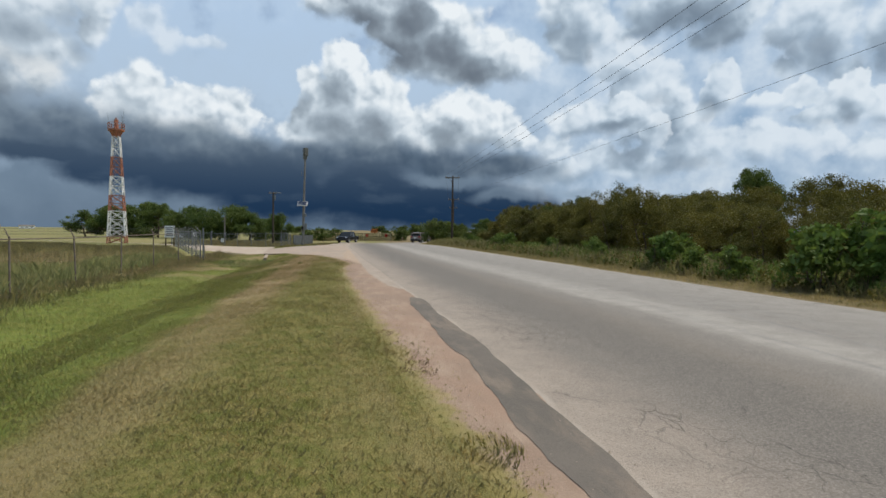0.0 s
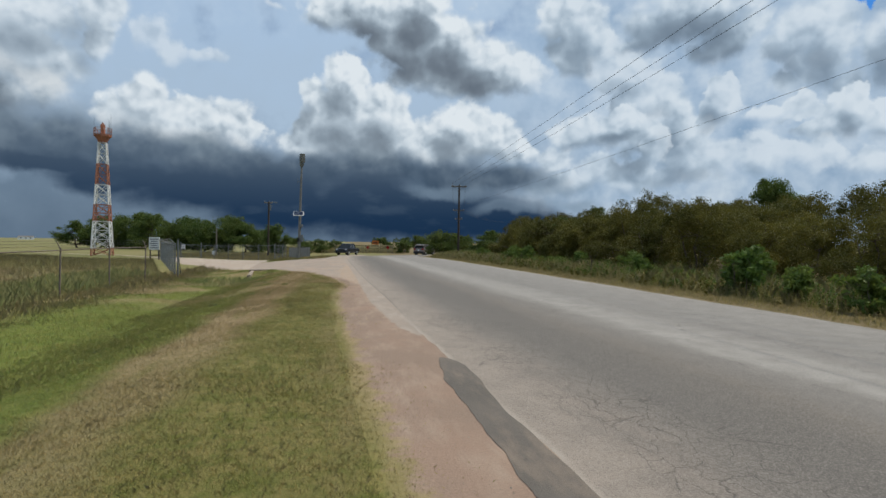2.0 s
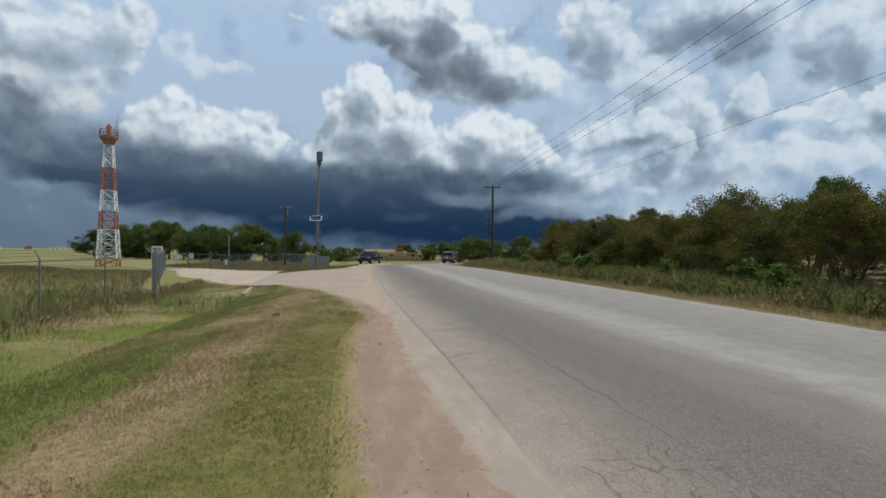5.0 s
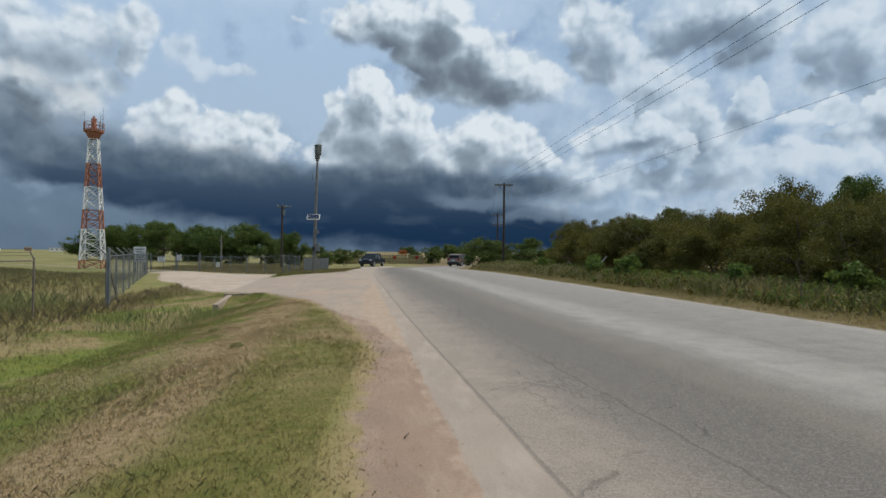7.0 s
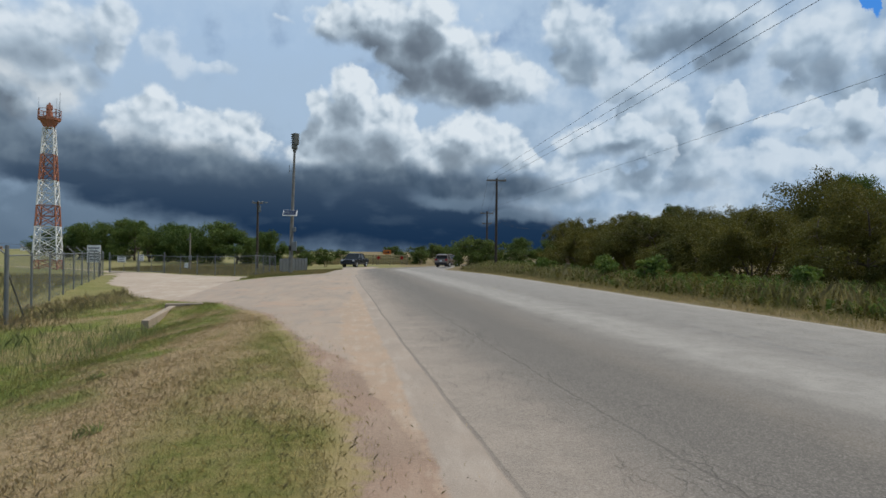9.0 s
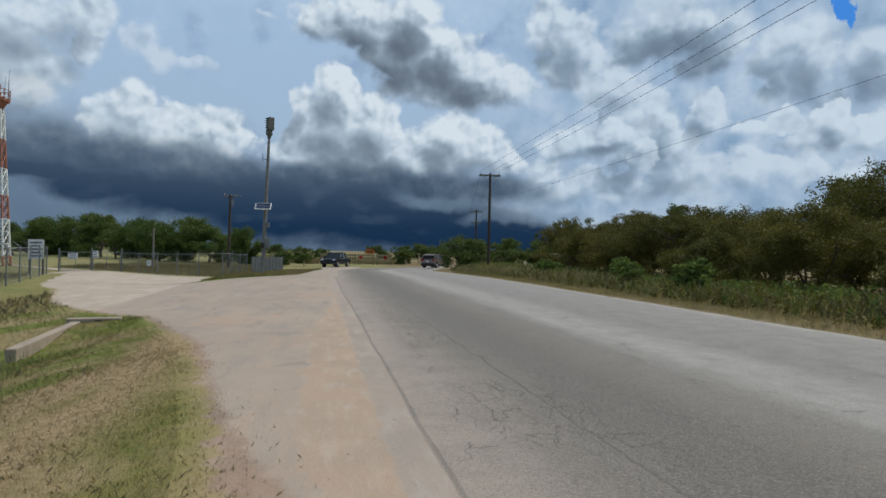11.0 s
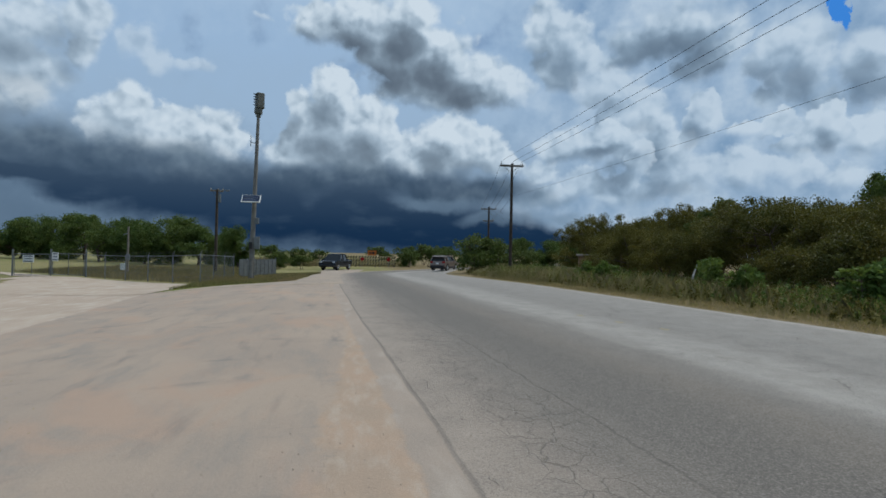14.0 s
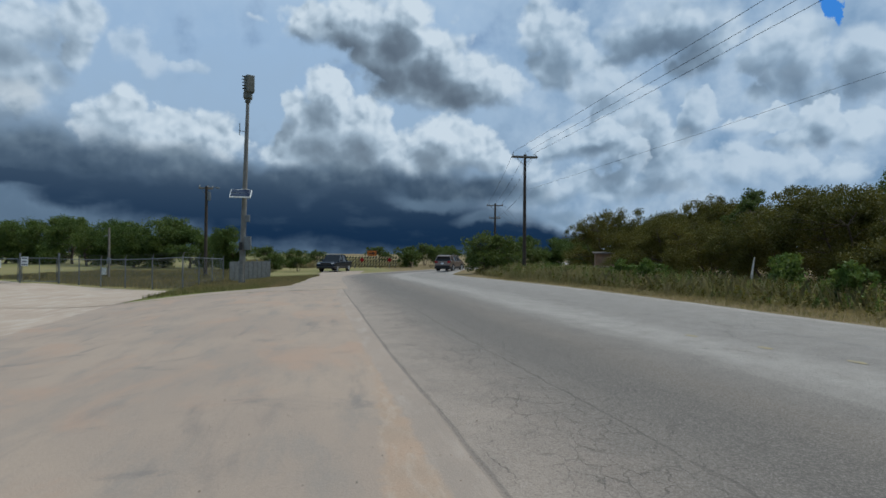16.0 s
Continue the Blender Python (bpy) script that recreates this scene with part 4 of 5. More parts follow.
# ---------- poles and wires ----------
def build_siren():
    at = (-4.25, 60.6)
    ob = thing("siren_pole", (*at, float(land(*at))), "tall grey steel warning siren pole with solar panel and control boxes", "siren")
    lean = 0.24
    part("pole", tube(bmesh.new(), (0, 0, -0.2), (lean, 0, 9.6), 0.16, 0.085, 12), SIRENPOLE, ob)
    bm = bmesh.new()
    tube(bm, (lean, 0, 9.55), (lean, 0, 9.75), 0.14)
    block(bm, (lean, 0, 9.9), (0.42, 0.42, 0.34), bevel=0.05)
    part("rotor_housing", bm, HORN, ob)
    bm = bmesh.new()
    block(bm, (lean + 0.06, 0.0, 10.5), (0.42, 0.55, 0.9), (0, 0, 25), 0.05)
    part("siren_horn", bm, HORN, ob, "olive grey projector horn")
    bm = bmesh.new()
    for k in range(5):
        block(bm, (lean + 0.06 - 0.12, -0.27, 10.18 + 0.16 * k), (0.40, 0.05, 0.04), (0, 0, 25))
    part("horn_louvre", bm, TRIM, ob)
    bm = bmesh.new()
    tube(bm, (0.18, 0, 8.0), (-0.15, 0, 8.05), 0.02)
    tube(bm, (-0.15, 0, 7.8), (-0.15, 0, 8.45), 0.02)
    part("aerial", bm, GALV, ob)
    pan = part("solar_panel", block(bmesh.new(), (0.0, -0.45, 4.7), (1.05, 0.75, 0.05), (38, 0, 0), 0.01), WHITE, ob, "tilted solar panel with pale frame")
    for dy in (-0.17, 0.17):
        part("cell", block(bmesh.new(), (0.0, -0.45 + dy * math.cos(radians(38)) - 0.022, 4.7 + dy * math.sin(radians(38)) + 0.03), (0.95, 0.29, 0.02), (38, 0, 0)), CELL, pan)
    part("bracket", tube(bmesh.new(), (0.08, 0, 4.5), (0.0, -0.42, 4.68), 0.03), GALV, ob)
    part("control_box", block(bmesh.new(), (0.28, -0.02, 3.45), (0.24, 0.22, 0.34), bevel=0.02), GALV, ob)
    part("battery_box", block(bmesh.new(), (0.3, -0.02, 2.15), (0.32, 0.28, 0.72), bevel=0.02), GALV, ob)
    part("meter_box", block(bmesh.new(), (-0.02, -0.2, 2.0), (0.18, 0.12, 0.4), bevel=0.015), TRIM, ob)
    part("conduit", tube(bmesh.new(), (0.17, -0.05, 0), (0.24, -0.05, 9.2), 0.02, n=6), GALV, ob)


build_siren()


def build_pole(at, h, arms, label, rz=0.0, r=0.15, lamp=False, wood=POLEWOOD):
    ob = thing("utility_pole", (*at, float(land(*at))), label, "utility pole", rz=rz)
    part("pole", tube(bmesh.new(), (0, 0, -0.2), (0.03, 0, h), r, r * 0.68, 12), wood, ob)
    for z, w, double in arms:
        for s in ((-0.13, 0.13) if double else (0.13,)):
            part("crossarm", block(bmesh.new(), (0, s, z), (w, 0.1, 0.12), bevel=0.01), ARMWOOD, ob)
        bm = bmesh.new()
        for s in (-1, 1):
            tube(bm, (s * 0.05, 0.14, z - 0.55), (s * w * 0.3, 0.16, z - 0.04), 0.018, n=6)
        part("brace", bm, GALV, ob)
        for x in (-w * 0.45, 0.12, w * 0.45):
            bm = bmesh.new()
            tube(bm, (x, 0, z + 0.05), (x, 0, z + 0.13), 0.03, n=8)
            tube(bm, (x, 0, z + 0.13), (x, 0, z + 0.22), 0.055, 0.035, n=8)
            part("insulator", bm, GLASSW, ob)
    if lamp:
        bm = bmesh.new()
        tube(bm, (0.2, 0, h - 1.15), (0.2, 0, h - 0.45), 0.16, n=12)
        part("transformer", bm, GALV, ob)
        part("lamp_arm", tube(bmesh.new(), (0, 0, h - 0.1), (0.75, -0.25, h - 0.05), 0.03, n=6), GALV, ob)
        part("lamp_head", block(bmesh.new(), (0.85, -0.28, h - 0.1), (0.3, 0.16, 0.12), bevel=0.03), GALV, ob)
    return ob


P1, P2, P0 = (14.6, 69.0), (19.2, 90.6), (11.9, -14.0)
build_pole(P1, 8.9, [(8.72, 1.95, True)], "dark wooden utility pole with a double crossarm", -4)
build_pole(P2, 7.7, [(7.45, 1.9, False), (6.0, 1.3, False)], "dark wooden utility pole with two crossarms", -14, 0.14)
build_pole(P0, 10.0, [(9.8, 1.95, False)], "wooden utility pole beside the road behind the start", 0)
build_pole((-9.6, 78.0), 7.4, [(7.25, 1.1, False)], "dark wooden service pole with transformer and lamp", 20, 0.15, True)
ob = thing("meter_pole", (-15.3, 74.0, float(land(-15.3, 74))), "slim weathered pole with electric meter boxes on the lot", "pole")
part("pole", tube(bmesh.new(), (0, 0, -0.2), (0, 0, 3.7), 0.09, 0.07, 10), ARMWOOD, ob)
part("meter", block(bmesh.new(), (0.05, -0.14, 1.3), (0.26, 0.16, 0.45), bevel=0.03), GALV, ob)
part("fuse_box", block(bmesh.new(), (-0.3, -0.1, 0.55), (0.34, 0.18, 0.5), bevel=0.02), WHITE, ob)
part("weatherhead", tube(bmesh.new(), (0, 0, 3.2), (-0.35, 0, 3.05), 0.03), GALV, ob)


def cable(name, a, b, sag, r, label):
    bm = bmesh.new()
    a, b = Vector(a), Vector(b)
    last = a
    for k in range(1, 29):
        t = k / 28
        p = a.lerp(b, t) - Vector((0, 0, sag * 4 * t * (1 - t)))
        tube(bm, last, p, r, n=5, cap=False)
        last = p
    me = bpy.data.meshes.new(name)
    bm.to_mesh(me)
    bm.free()
    me.materials.append(WIRE)
    tagged(new(name, me), label, "wire", "overhead wires")


for dx in (-0.86, 0.1, 0.86):
    cable("power_line", (P1[0] + dx, P1[1], 8.92 - 0.06 * 0), (P0[0] + dx, P0[1], 10.0), 0.35, 0.009, "thin black overhead power line between poles")
    cable("power_line", (P1[0] + dx, P1[1], 8.92), (P2[0] + dx, P2[1], 7.2), 0.3, 0.010, "thin black overhead power line between poles")
    cable("power_line", (P2[0] + dx, P2[1], 7.2), (P2[0] + 22 + dx, P2[1] + 48, 7.0), 0.5, 0.010, "thin black overhead power line running on")
cable("telephone_cable", (P1[0], P1[1], 6.0), (12.3, -14.0, 6.3), 0.25, 0.0055, "thin black telephone cable below the power lines")
cable("telephone_cable", (P1[0], P1[1], 6.0), (P2[0], P2[1], 5.4), 0.25, 0.010, "thin black telephone cable below the power lines")


# ---------- tower ----------
def build_tower():
    at = (-29.6, 77.2)
    ob = thing("lattice_tower", (*at, float(land(*at))), "red and white banded steel lattice beacon tower with top platform", "tower", rz=12)
    H, w0, w1 = 14.2, 1.05, 0.40

    def half(z):
        return w0 + (w1 - w0) * z / H
    bands = [(0, 0.9, REDW), (0.9, 4.3, WHITE), (4.3, 6.4, REDW), (6.4, 8.9, WHITE), (8.9, 11.5, REDW), (11.5, 14.2, WHITE)]
    for z0, z1, mt in bands:
        n = max(1, round((z1 - z0) / 1.25))
        for sx, sy in ((-1, -1), (1, -1), (1, 1), (-1, 1)):
            part("leg", tube(bmesh.new(), (sx * half(z0), sy * half(z0), z0), (sx * half(z1), sy * half(z1), z1), 0.085, n=6), mt, ob)
        for i in range(n):
            a, b = z0 + (z1 - z0) * i / n, z0 + (z1 - z0) * (i + 1) / n
            cs = [(-1, -1), (1, -1), (1, 1), (-1, 1)]
            for k in range(4):
                p, q = cs[k], cs[(k + 1) % 4]
                for c0, za, c1, zb, rr in ((p, a, q, b, 0.045), (q, a, p, b, 0.045), (p, b, q, b, 0.04)):
                    part("brace", tube(bmesh.new(), (c0[0] * half(za), c0[1] * half(za), za), (c1[0] * half(zb), c1[1] * half(zb), zb), rr, n=5, cap=False), mt, ob)
    bm = bmesh.new()
    tube(bm, (0, 0, 14.2), (0, 0, 14.95), 0.45, 0.85, 8)
    part("platform_support", bm, REDW, ob)
    part("platform", tube(bmesh.new(), (0, 0, 14.95), (0, 0, 15.2), 0.98, 1.02, 8), REDW, ob, "faded red octagonal platform")
    for k in range(8):
        a = 6.28319 * k / 8
        part("rail_post", tube(bmesh.new(), (0.97 * math.cos(a), 0.97 * math.sin(a), 15.15), (0.97 * math.cos(a), 0.97 * math.sin(a), 16.0), 0.035, n=6), REDW, ob)
    bm = bmesh.new()
    for z in (15.6, 16.0):
        for k in range(8):
            a, b = 6.28319 * k / 8, 6.28319 * (k + 1) / 8
            tube(bm, (0.97 * math.cos(a), 0.97 * math.sin(a), z), (0.97 * math.cos(b), 0.97 * math.sin(b), z), 0.03, n=6)
    part("guard_rail", bm, REDW, ob)
    bm = bmesh.new()
    tube(bm, (0, 0, 15.2), (0, 0, 16.1), 0.3, 0.22, 10)
    block(bm, (0, 0, 16.3), (0.5, 0.36, 0.4), (0, 0, 20), 0.05)
    tube(bm, (0, 0, 16.5), (0, 0, 16.75), 0.12, 0.08, 8)
    part("beacon", bm, REDW, ob, "rotating beacon in red housing")
    for x, y, h in ((-0.95, 0.2, 17.3), (0.92, -0.3, 17.8), (0.6, 0.75, 17.2), (0.75, -0.65, 17.1)):
        part("whip_aerial", tube(bmesh.new(), (x, y, 15.1), (x * 1.03, y, h), 0.025, 0.012, 6), GALV, ob)


build_tower()


# ---------- plants ----------
def tubes_np(segs, n=5):
    """Tapered tubes for many (a, b, ra, rb) at once."""
    v, f = [], []
    ang = np.arange(n) * 2 * np.pi / n
    for a, b, ra, rb in segs:
        a, b = np.asarray(a, float), np.asarray(b, float)
        d = b - a
        d = d / (np.linalg.norm(d) + 1e-9)
        u = np.cross(d, (0.31, 0.22, 0.9))
        u = u / (np.linalg.norm(u) + 1e-9)
        w = np.cross(d, u)
        o = len(v)
        ring = np.outer(np.cos(ang), u) + np.outer(np.sin(ang), w)
        v.extend((a + ra * ring).tolist() + (b + rb * ring).tolist())
        f.extend([(o + k, o + (k + 1) % n, o + n + (k + 1) % n, o + n + k) for k in range(n)])
    return v, f


def leaf_cloud(rng, centres, radii, per, size, flat=0.75, up=0.3):
    """Leaves as folded four-cornered blades, scattered in clumps."""
    c = np.repeat(centres, per, axis=0)
    r = np.repeat(radii, per)[:, None]
    g = rng.normal(size=c.shape)
    g /= np.linalg.norm(g, axis=1)[:, None] + 1e-9
    p = c + g * r * (rng.random((len(c), 1)) ** 0.5) * np.array([1, 1, flat])
    d = rng.normal(size=p.shape) + np.array([0, 0, up])
    d /= np.linalg.norm(d, axis=1)[:, None]
    s = np.cross(d, rng.normal(size=p.shape))
    s /= np.linalg.norm(s, axis=1)[:, None] + 1e-9
    L = size * (0.6 + 0.8 * rng.random((len(p), 1)))
    v = np.stack([p - d * L * 0.5, p + s * L * 0.28, p + d * L * 0.5, p - s * L * 0.28], 1).reshape(-1, 3)
    f = np.arange(len(v)).reshape(-1, 4)
    return v, f


def make_tree(name, label, category, seed, h, spread, leaf, stems=1, clumps=70, per=120, size=0.12, low=0.22, clump_r=0.42, kind_shape="round"):
    rng = np.random.default_rng(seed)
    ob = thing(name, (0, 0, -50), label, category)
    # where the foliage sits: uneven lobes in an ellipsoid, denser towards its surface
    lobes = []
    for k in range(6 + seed % 4):
        a = rng.random() * 6.283
        rr = spread * 0.5 * (0.15 + 0.75 * rng.random())
        lobes.append((rr * math.cos(a), rr * math.sin(a), h * (low + 0.12 + (0.95 - low - 0.20) * rng.random() * (1 - 0.35 * rr / spread)), spread * (0.15 + 0.14 * rng.random())))
    lobes.append((0, 0, h * 0.80, spread * 0.2))
    pts = []
    while len(pts) < clumps:
        lx, ly, lz, lr = lobes[rng.integers(len(lobes))]
        g = rng.normal(size=3)
        g /= np.linalg.norm(g)
        q = np.array([lx, ly, lz]) + g * lr * (0.45 + 0.6 * rng.random()) * np.array([1, 1, 0.85])
        if h * low < q[2] < h * 1.0:
            pts.append(q)
    pts = np.array(pts)
    segs = []
    base = []
    for s in range(stems):
        a = 6.283 * (s + 0.3 * rng.random()) / stems
        off = 0.16 * h / 5 * (stems > 1)
        p = np.array([off * math.cos(a), off * math.sin(a), -0.1])
        r = 0.035 * h / (0.7 + 0.4 * stems)
        lean = (0.14 + 0.2 * (stems > 1)) * np.array([math.cos(a), math.sin(a), 0])
        for k in range(5):
            q = p + np.array([0, 0, h * 0.14]) + lean * h * 0.14 + rng.normal(size=3) * 0.03 * h * np.array([1, 1, 0.3])
            segs.append((p, q, r, r * 0.8))
            p, r = q, r * 0.8
            base.append((p, r))
    for q in pts[:: max(1, clumps // 45)]:
        ds = [np.linalg.norm(q - b[0]) + 1.2 * max(0, b[0][2] - q[2]) for b in base]
        p, r = base[int(np.argmin(ds))]
        m = (p + q) / 2 + rng.normal(size=3) * 0.05 * h * 0.5
        segs += [(p, m, r * 0.55, r * 0.35), (m, q, r * 0.35, 0.008)]
    v, f = tubes_np(segs)
    part("trunk", mesh_of("trunk", v, f, BARK, True), BARK, ob)
    v, f = leaf_cloud(rng, pts, clump_r * (0.6 + 0.8 * rng.random(len(pts))), per, size)
    v[:, 2] = np.maximum(v[:, 2], 0.1)
    part("crown", mesh_of("crown", v, f, leaf), leaf, ob)
    return ob


MESQ_KINDS = [make_tree("mesquite_tree", "feathery olive-green mesquite tree in the roadside thicket", "tree", s, 4.6, 6.0, MESQ, 3, 230, 165, 0.09, 0.07, 0.46) for s in (11, 12, 13, 14)]
OAK_KINDS = [make_tree("oak_tree", "dense dark green broadleaf tree", "tree", s, 6.0, 7.0, OAK, 1, 190, 150, 0.17, 0.02, 0.7) for s in (21, 22, 23)]
HACK_KINDS = [make_tree("hackberry_tree", "upright bright green tree rising above the thicket", "tree", s, 6.5, 3.6, HACK, 1, 90, 110, 0.15, 0.16, 0.42) for s in (31, 32)]
BUSH_KINDS = [make_tree("weed_bush", "leafy green roadside weed bush", "bush", s, 1.3, 1.3, WEED, 4, 60, 34, 0.13, 0.05, 0.2) for s in (41, 42, 43)]
BRUSH_KINDS = [make_tree("brush_bush", "low rounded green bush at the field edge", "bush", s, 2.2, 3.2, HACK, 3, 80, 70, 0.14, 0.06, 0.4) for s in (51, 52)]


USED = set()


def plant(kinds, i, x, y, scale, seed, group, tall=1.0, label=""):
    r = random.Random(seed)
    src = kinds[i % len(kinds)]
    m = pose(x, y, float(land(x, y)) - 0.03, 0, 0, r.uniform(0, 360))
    if src.name in USED:
        ob = copy_thing(src, m)
    else:
        USED.add(src.name)
        ob = src
        ob.matrix_world = m
    ob.scale = (scale, scale, scale * tall)
    return tagged(ob, label, group=group)


# right-hand thicket: a front row, a middle and a back row
rng = random.Random(5)
k = 0
for y in np.arange(4, 60, 3.1):
    x = 15.6 + 0.055 * y + rng.uniform(-0.7, 0.9)
    plant(MESQ_KINDS, k, x, y + rng.uniform(-0.8, 0.8), rng.uniform(0.74, 1.0) * (0.62 + 0.34 * float(sstep(8, 46, y))), 100 + k, "roadside thicket", rng.uniform(0.85, 1.08))
    k += 1
for y in np.arange(3, 84, 4.4):
    x = 20.5 + 0.085 * y + rng.uniform(-1.0, 1.0)
    plant(MESQ_KINDS, k + 1, x, y + rng.uniform(-1, 1), rng.uniform(0.95, 1.25) * (0.62 + 0.36 * float(sstep(8, 50, y))), 100 + k, "roadside thicket", rng.uniform(0.9, 1.1))
    k += 1
for y in np.arange(6, 92, 7.0):
    x = 27.5 + 0.07 * y + rng.uniform(-1.5, 1.5)
    plant(MESQ_KINDS, k, x, y + rng.uniform(-1.5, 1.5), rng.uniform(1.0, 1.2) * (0.72 + 0.28 * float(sstep(12, 50, y))), 100 + k, "roadside thicket")
    k += 1
# trees that rise above the thicket
plant(HACK_KINDS, 0, 31.2, 65.2, 1.12, 301, "roadside thicket", 1.0)
plant(HACK_KINDS, 1, 27.6, 64.0, 0.85, 302, "roadside thicket", 1.0, "thin feathery pale green tree above the thicket")
plant(OAK_KINDS, 0, 77.5, 88.0, 1.65, 303, "roadside thicket", 1.45, "tall dark green tree standing behind the thicket")
plant(OAK_KINDS, 1, 41.0, 56.0, 0.72, 304, "roadside thicket", 1.5)
for i, y in enumerate(np.arange(14, 54, 6.5)):
    plant(MESQ_KINDS, i, 36.0 + 1.2 * math.sin(y), y, 1.3, 500 + i, "roadside thicket")
plant(OAK_KINDS, 2, 40.0, 27.0, 1.0, 305, "roadside thicket", 1.1)
plant(HACK_KINDS, 0, 23.0, 56.5, 0.80, 306, "roadside thicket", 1.0)
# beside the far pole and beyond the bend
plant(BRUSH_KINDS, 0, 13.2, 73.6, 1.45, 311, "bend bushes", 1.0, "rounded olive-green bush at the foot of the utility pole")
plant(BRUSH_KINDS, 1, 16.4, 79.0, 1.3, 312, "bend bushes")
for i, (x, y, s, t) in enumerate([(30, 108, 1.0, 0.8), (36, 112, 0.9, 0.9), (25, 112, 0.9, 0.7), (43, 118, 1.1, 0.8), (50, 126, 1.1, 0.9), (22, 128, 0.9, 0.7), (58, 120, 1.2, 0.9), (33, 96, 0.7, 0.9)]):
    plant(OAK_KINDS, i, x, y, s, 320 + i, "far trees beyond the bend", t, "distant green tree beyond the bend")
for i, (x, y, s) in enumerate([(12, 108, 1.0), (15.5, 110, 1.2), (19, 114, 1.2), (13.5, 118, 1.3), (23, 106, 1.1), (17, 124, 1.5), (27, 120, 1.4), (9.0, 126, 1.3), (-4.5, 112, 1.1), (-8.0, 108, 1.2), (-6.5, 100, 0.8), (-3.2, 96, 0.7), (-1.5, 120, 1.0), (20, 96, 0.9), (24, 90, 1.0)]):
    plant(BRUSH_KINDS, i, x, y, s * 1.1, 340 + i, "far brush")
# tree line behind the lot
plant(OAK_KINDS, 1, -10.2, 94.5, 0.78, 361, "lot tree line", 1.08, "small round green tree behind the lot")
for i, (x, y, s, t) in enumerate([(-17.5, 107, 0.85, 0.9), (-21.5, 110, 0.98, 1.0), (-25.5, 111, 0.92, 0.98), (-15.0, 112, 0.7, 0.85), (-32, 121, 0.95, 1.05), (-35.5, 122, 0.9, 1.0), (-42, 133, 1.1, 1.0), (-46.5, 138, 1.15, 1.05), (-51, 140, 1.1, 1.02), (-55, 139, 1.05, 1.0), (-28.5, 118, 0.6, 0.8), (-61, 142, 1.0, 0.95)]):
    plant(OAK_KINDS, i, x, y, s * 1.24, 370 + i, "lot tree line", t * 0.96, "dark green tree in the line behind the lot")
# leafy weeds on the right verge
spots = [(11.9, 9.7, 1.35), (12.9, 9.0, 1.5), (11.8, 12.6, 0.85), (12.0, 14.7, 0.8), (12.2, 16.9, 1.1), (12.3, 6.8, 1.0), (13.8, 7.4, 1.2), (11.9, 4.6, 0.9), (13.0, 24.0, 0.9), (13.4, 31.0, 0.9), (12.5, 37.5, 1.0), (13.0, 42.0, 0.9), (14.2, 45.0, 1.1), (12.9, 50.5, 0.85), (13.6, 54.0, 0.9), (15.4, 11.0, 1.3), (15.0, 20.0, 1.1), (14.8, 27.5, 1.0)]
for i, (x, y, s) in enumerate(spots):
    plant(BUSH_KINDS, i, x, y, s, 400 + i, "verge weeds")


# ---------- grass ----------
def blades(name, label, x, y, h, lean, width, material, seed, base=0.0):
    rg = np.random.default_rng(seed)
    n = len(x)
    a = rg.random(n) * 6.283
    b = a + 1.57 + rg.normal(size=n) * 0.4
    z = land(x, y) - 0.008 + base
    w = width * (0.6 + 0.8 * rg.random(n))
    ln = h * lean * rg.random(n)
    root = np.stack([x, y, z], -1)
    side = np.stack([np.cos(a) * w, np.sin(a) * w, np.zeros(n)], -1) * 0.5
    mid = root + np.stack([np.cos(b) * ln * 0.35, np.sin(b) * ln * 0.35, h * 0.6], -1)
    tip = root + np.stack([np.cos(b) * ln, np.sin(b) * ln, h], -1)
    v = np.stack([root - side, root + side, mid + side * 0.7, tip, mid - side * 0.7], 1).reshape(-1, 3)
    f = np.arange(len(v)).reshape(-1, 5)
    ob = new(name, mesh_of(name, v, f, material))
    tagged(ob, label, "grass", kind="stuff")


rg = np.random.default_rng(3)


def lumps(x, y, s, seed):
    return 0.5 + 0.5 * np.sin(x * s + 1.3 * seed + 1.7 * np.sin(y * s * 0.6 + seed)) * np.sin(y * s * 0.8 + seed + 1.2 * np.sin(x * s * 0.9))


def scatter(n, x0, x1, y0, y1, power=1.0):
    return x0 + (x1 - x0) * rg.random(n), y0 + (y1 - y0) * rg.random(n) ** power


# mown verge
x, y = scatter(420000, -4.6, 1.35, 0.0, 34.0, 1.15)
edge = grass_edge(y) + 0.06 * wobble(y * 2.4, 2.0) - 0.16 + 0.17 * rg.exponential(1.0, len(x))
keep = x < edge
keep &= rg.random(len(x)) < 0.35 + 0.75 * lumps(x, y, 2.3, 1)
x, y = x[keep], y[keep]
hh = (0.012 + 0.026 * rg.random(len(x))) * (0.7 + 0.8 * lumps(x, y, 1.1, 4))
blades("verge_grass", "short mown roadside grass, green with dry straw", x, y, hh, 1.4, 0.0042, BLADE, 1)
# ditch and its far bank, rougher
x, y = scatter(150000, -9.5, -3.2, 3.0, 60.0, 1.25)
keep = (x < grass_edge(y)) & (rg.random(len(x)) < 0.3 + 0.8 * lumps(x, y, 1.4, 2)) & ~((np.abs(x + 4.1) < 0.5) & (np.abs(y - 32.0) < 1.6))
x, y = x[keep], y[keep]
hh = 0.02 + 0.05 * rg.random(len(x)) + 0.24 * sstep(-6.0, -8.0, x) * rg.random(len(x))
blades("ditch_grass", "rough green grass in the ditch and on its bank", x, y, hh, 0.9, 0.007, BLADE, 2)
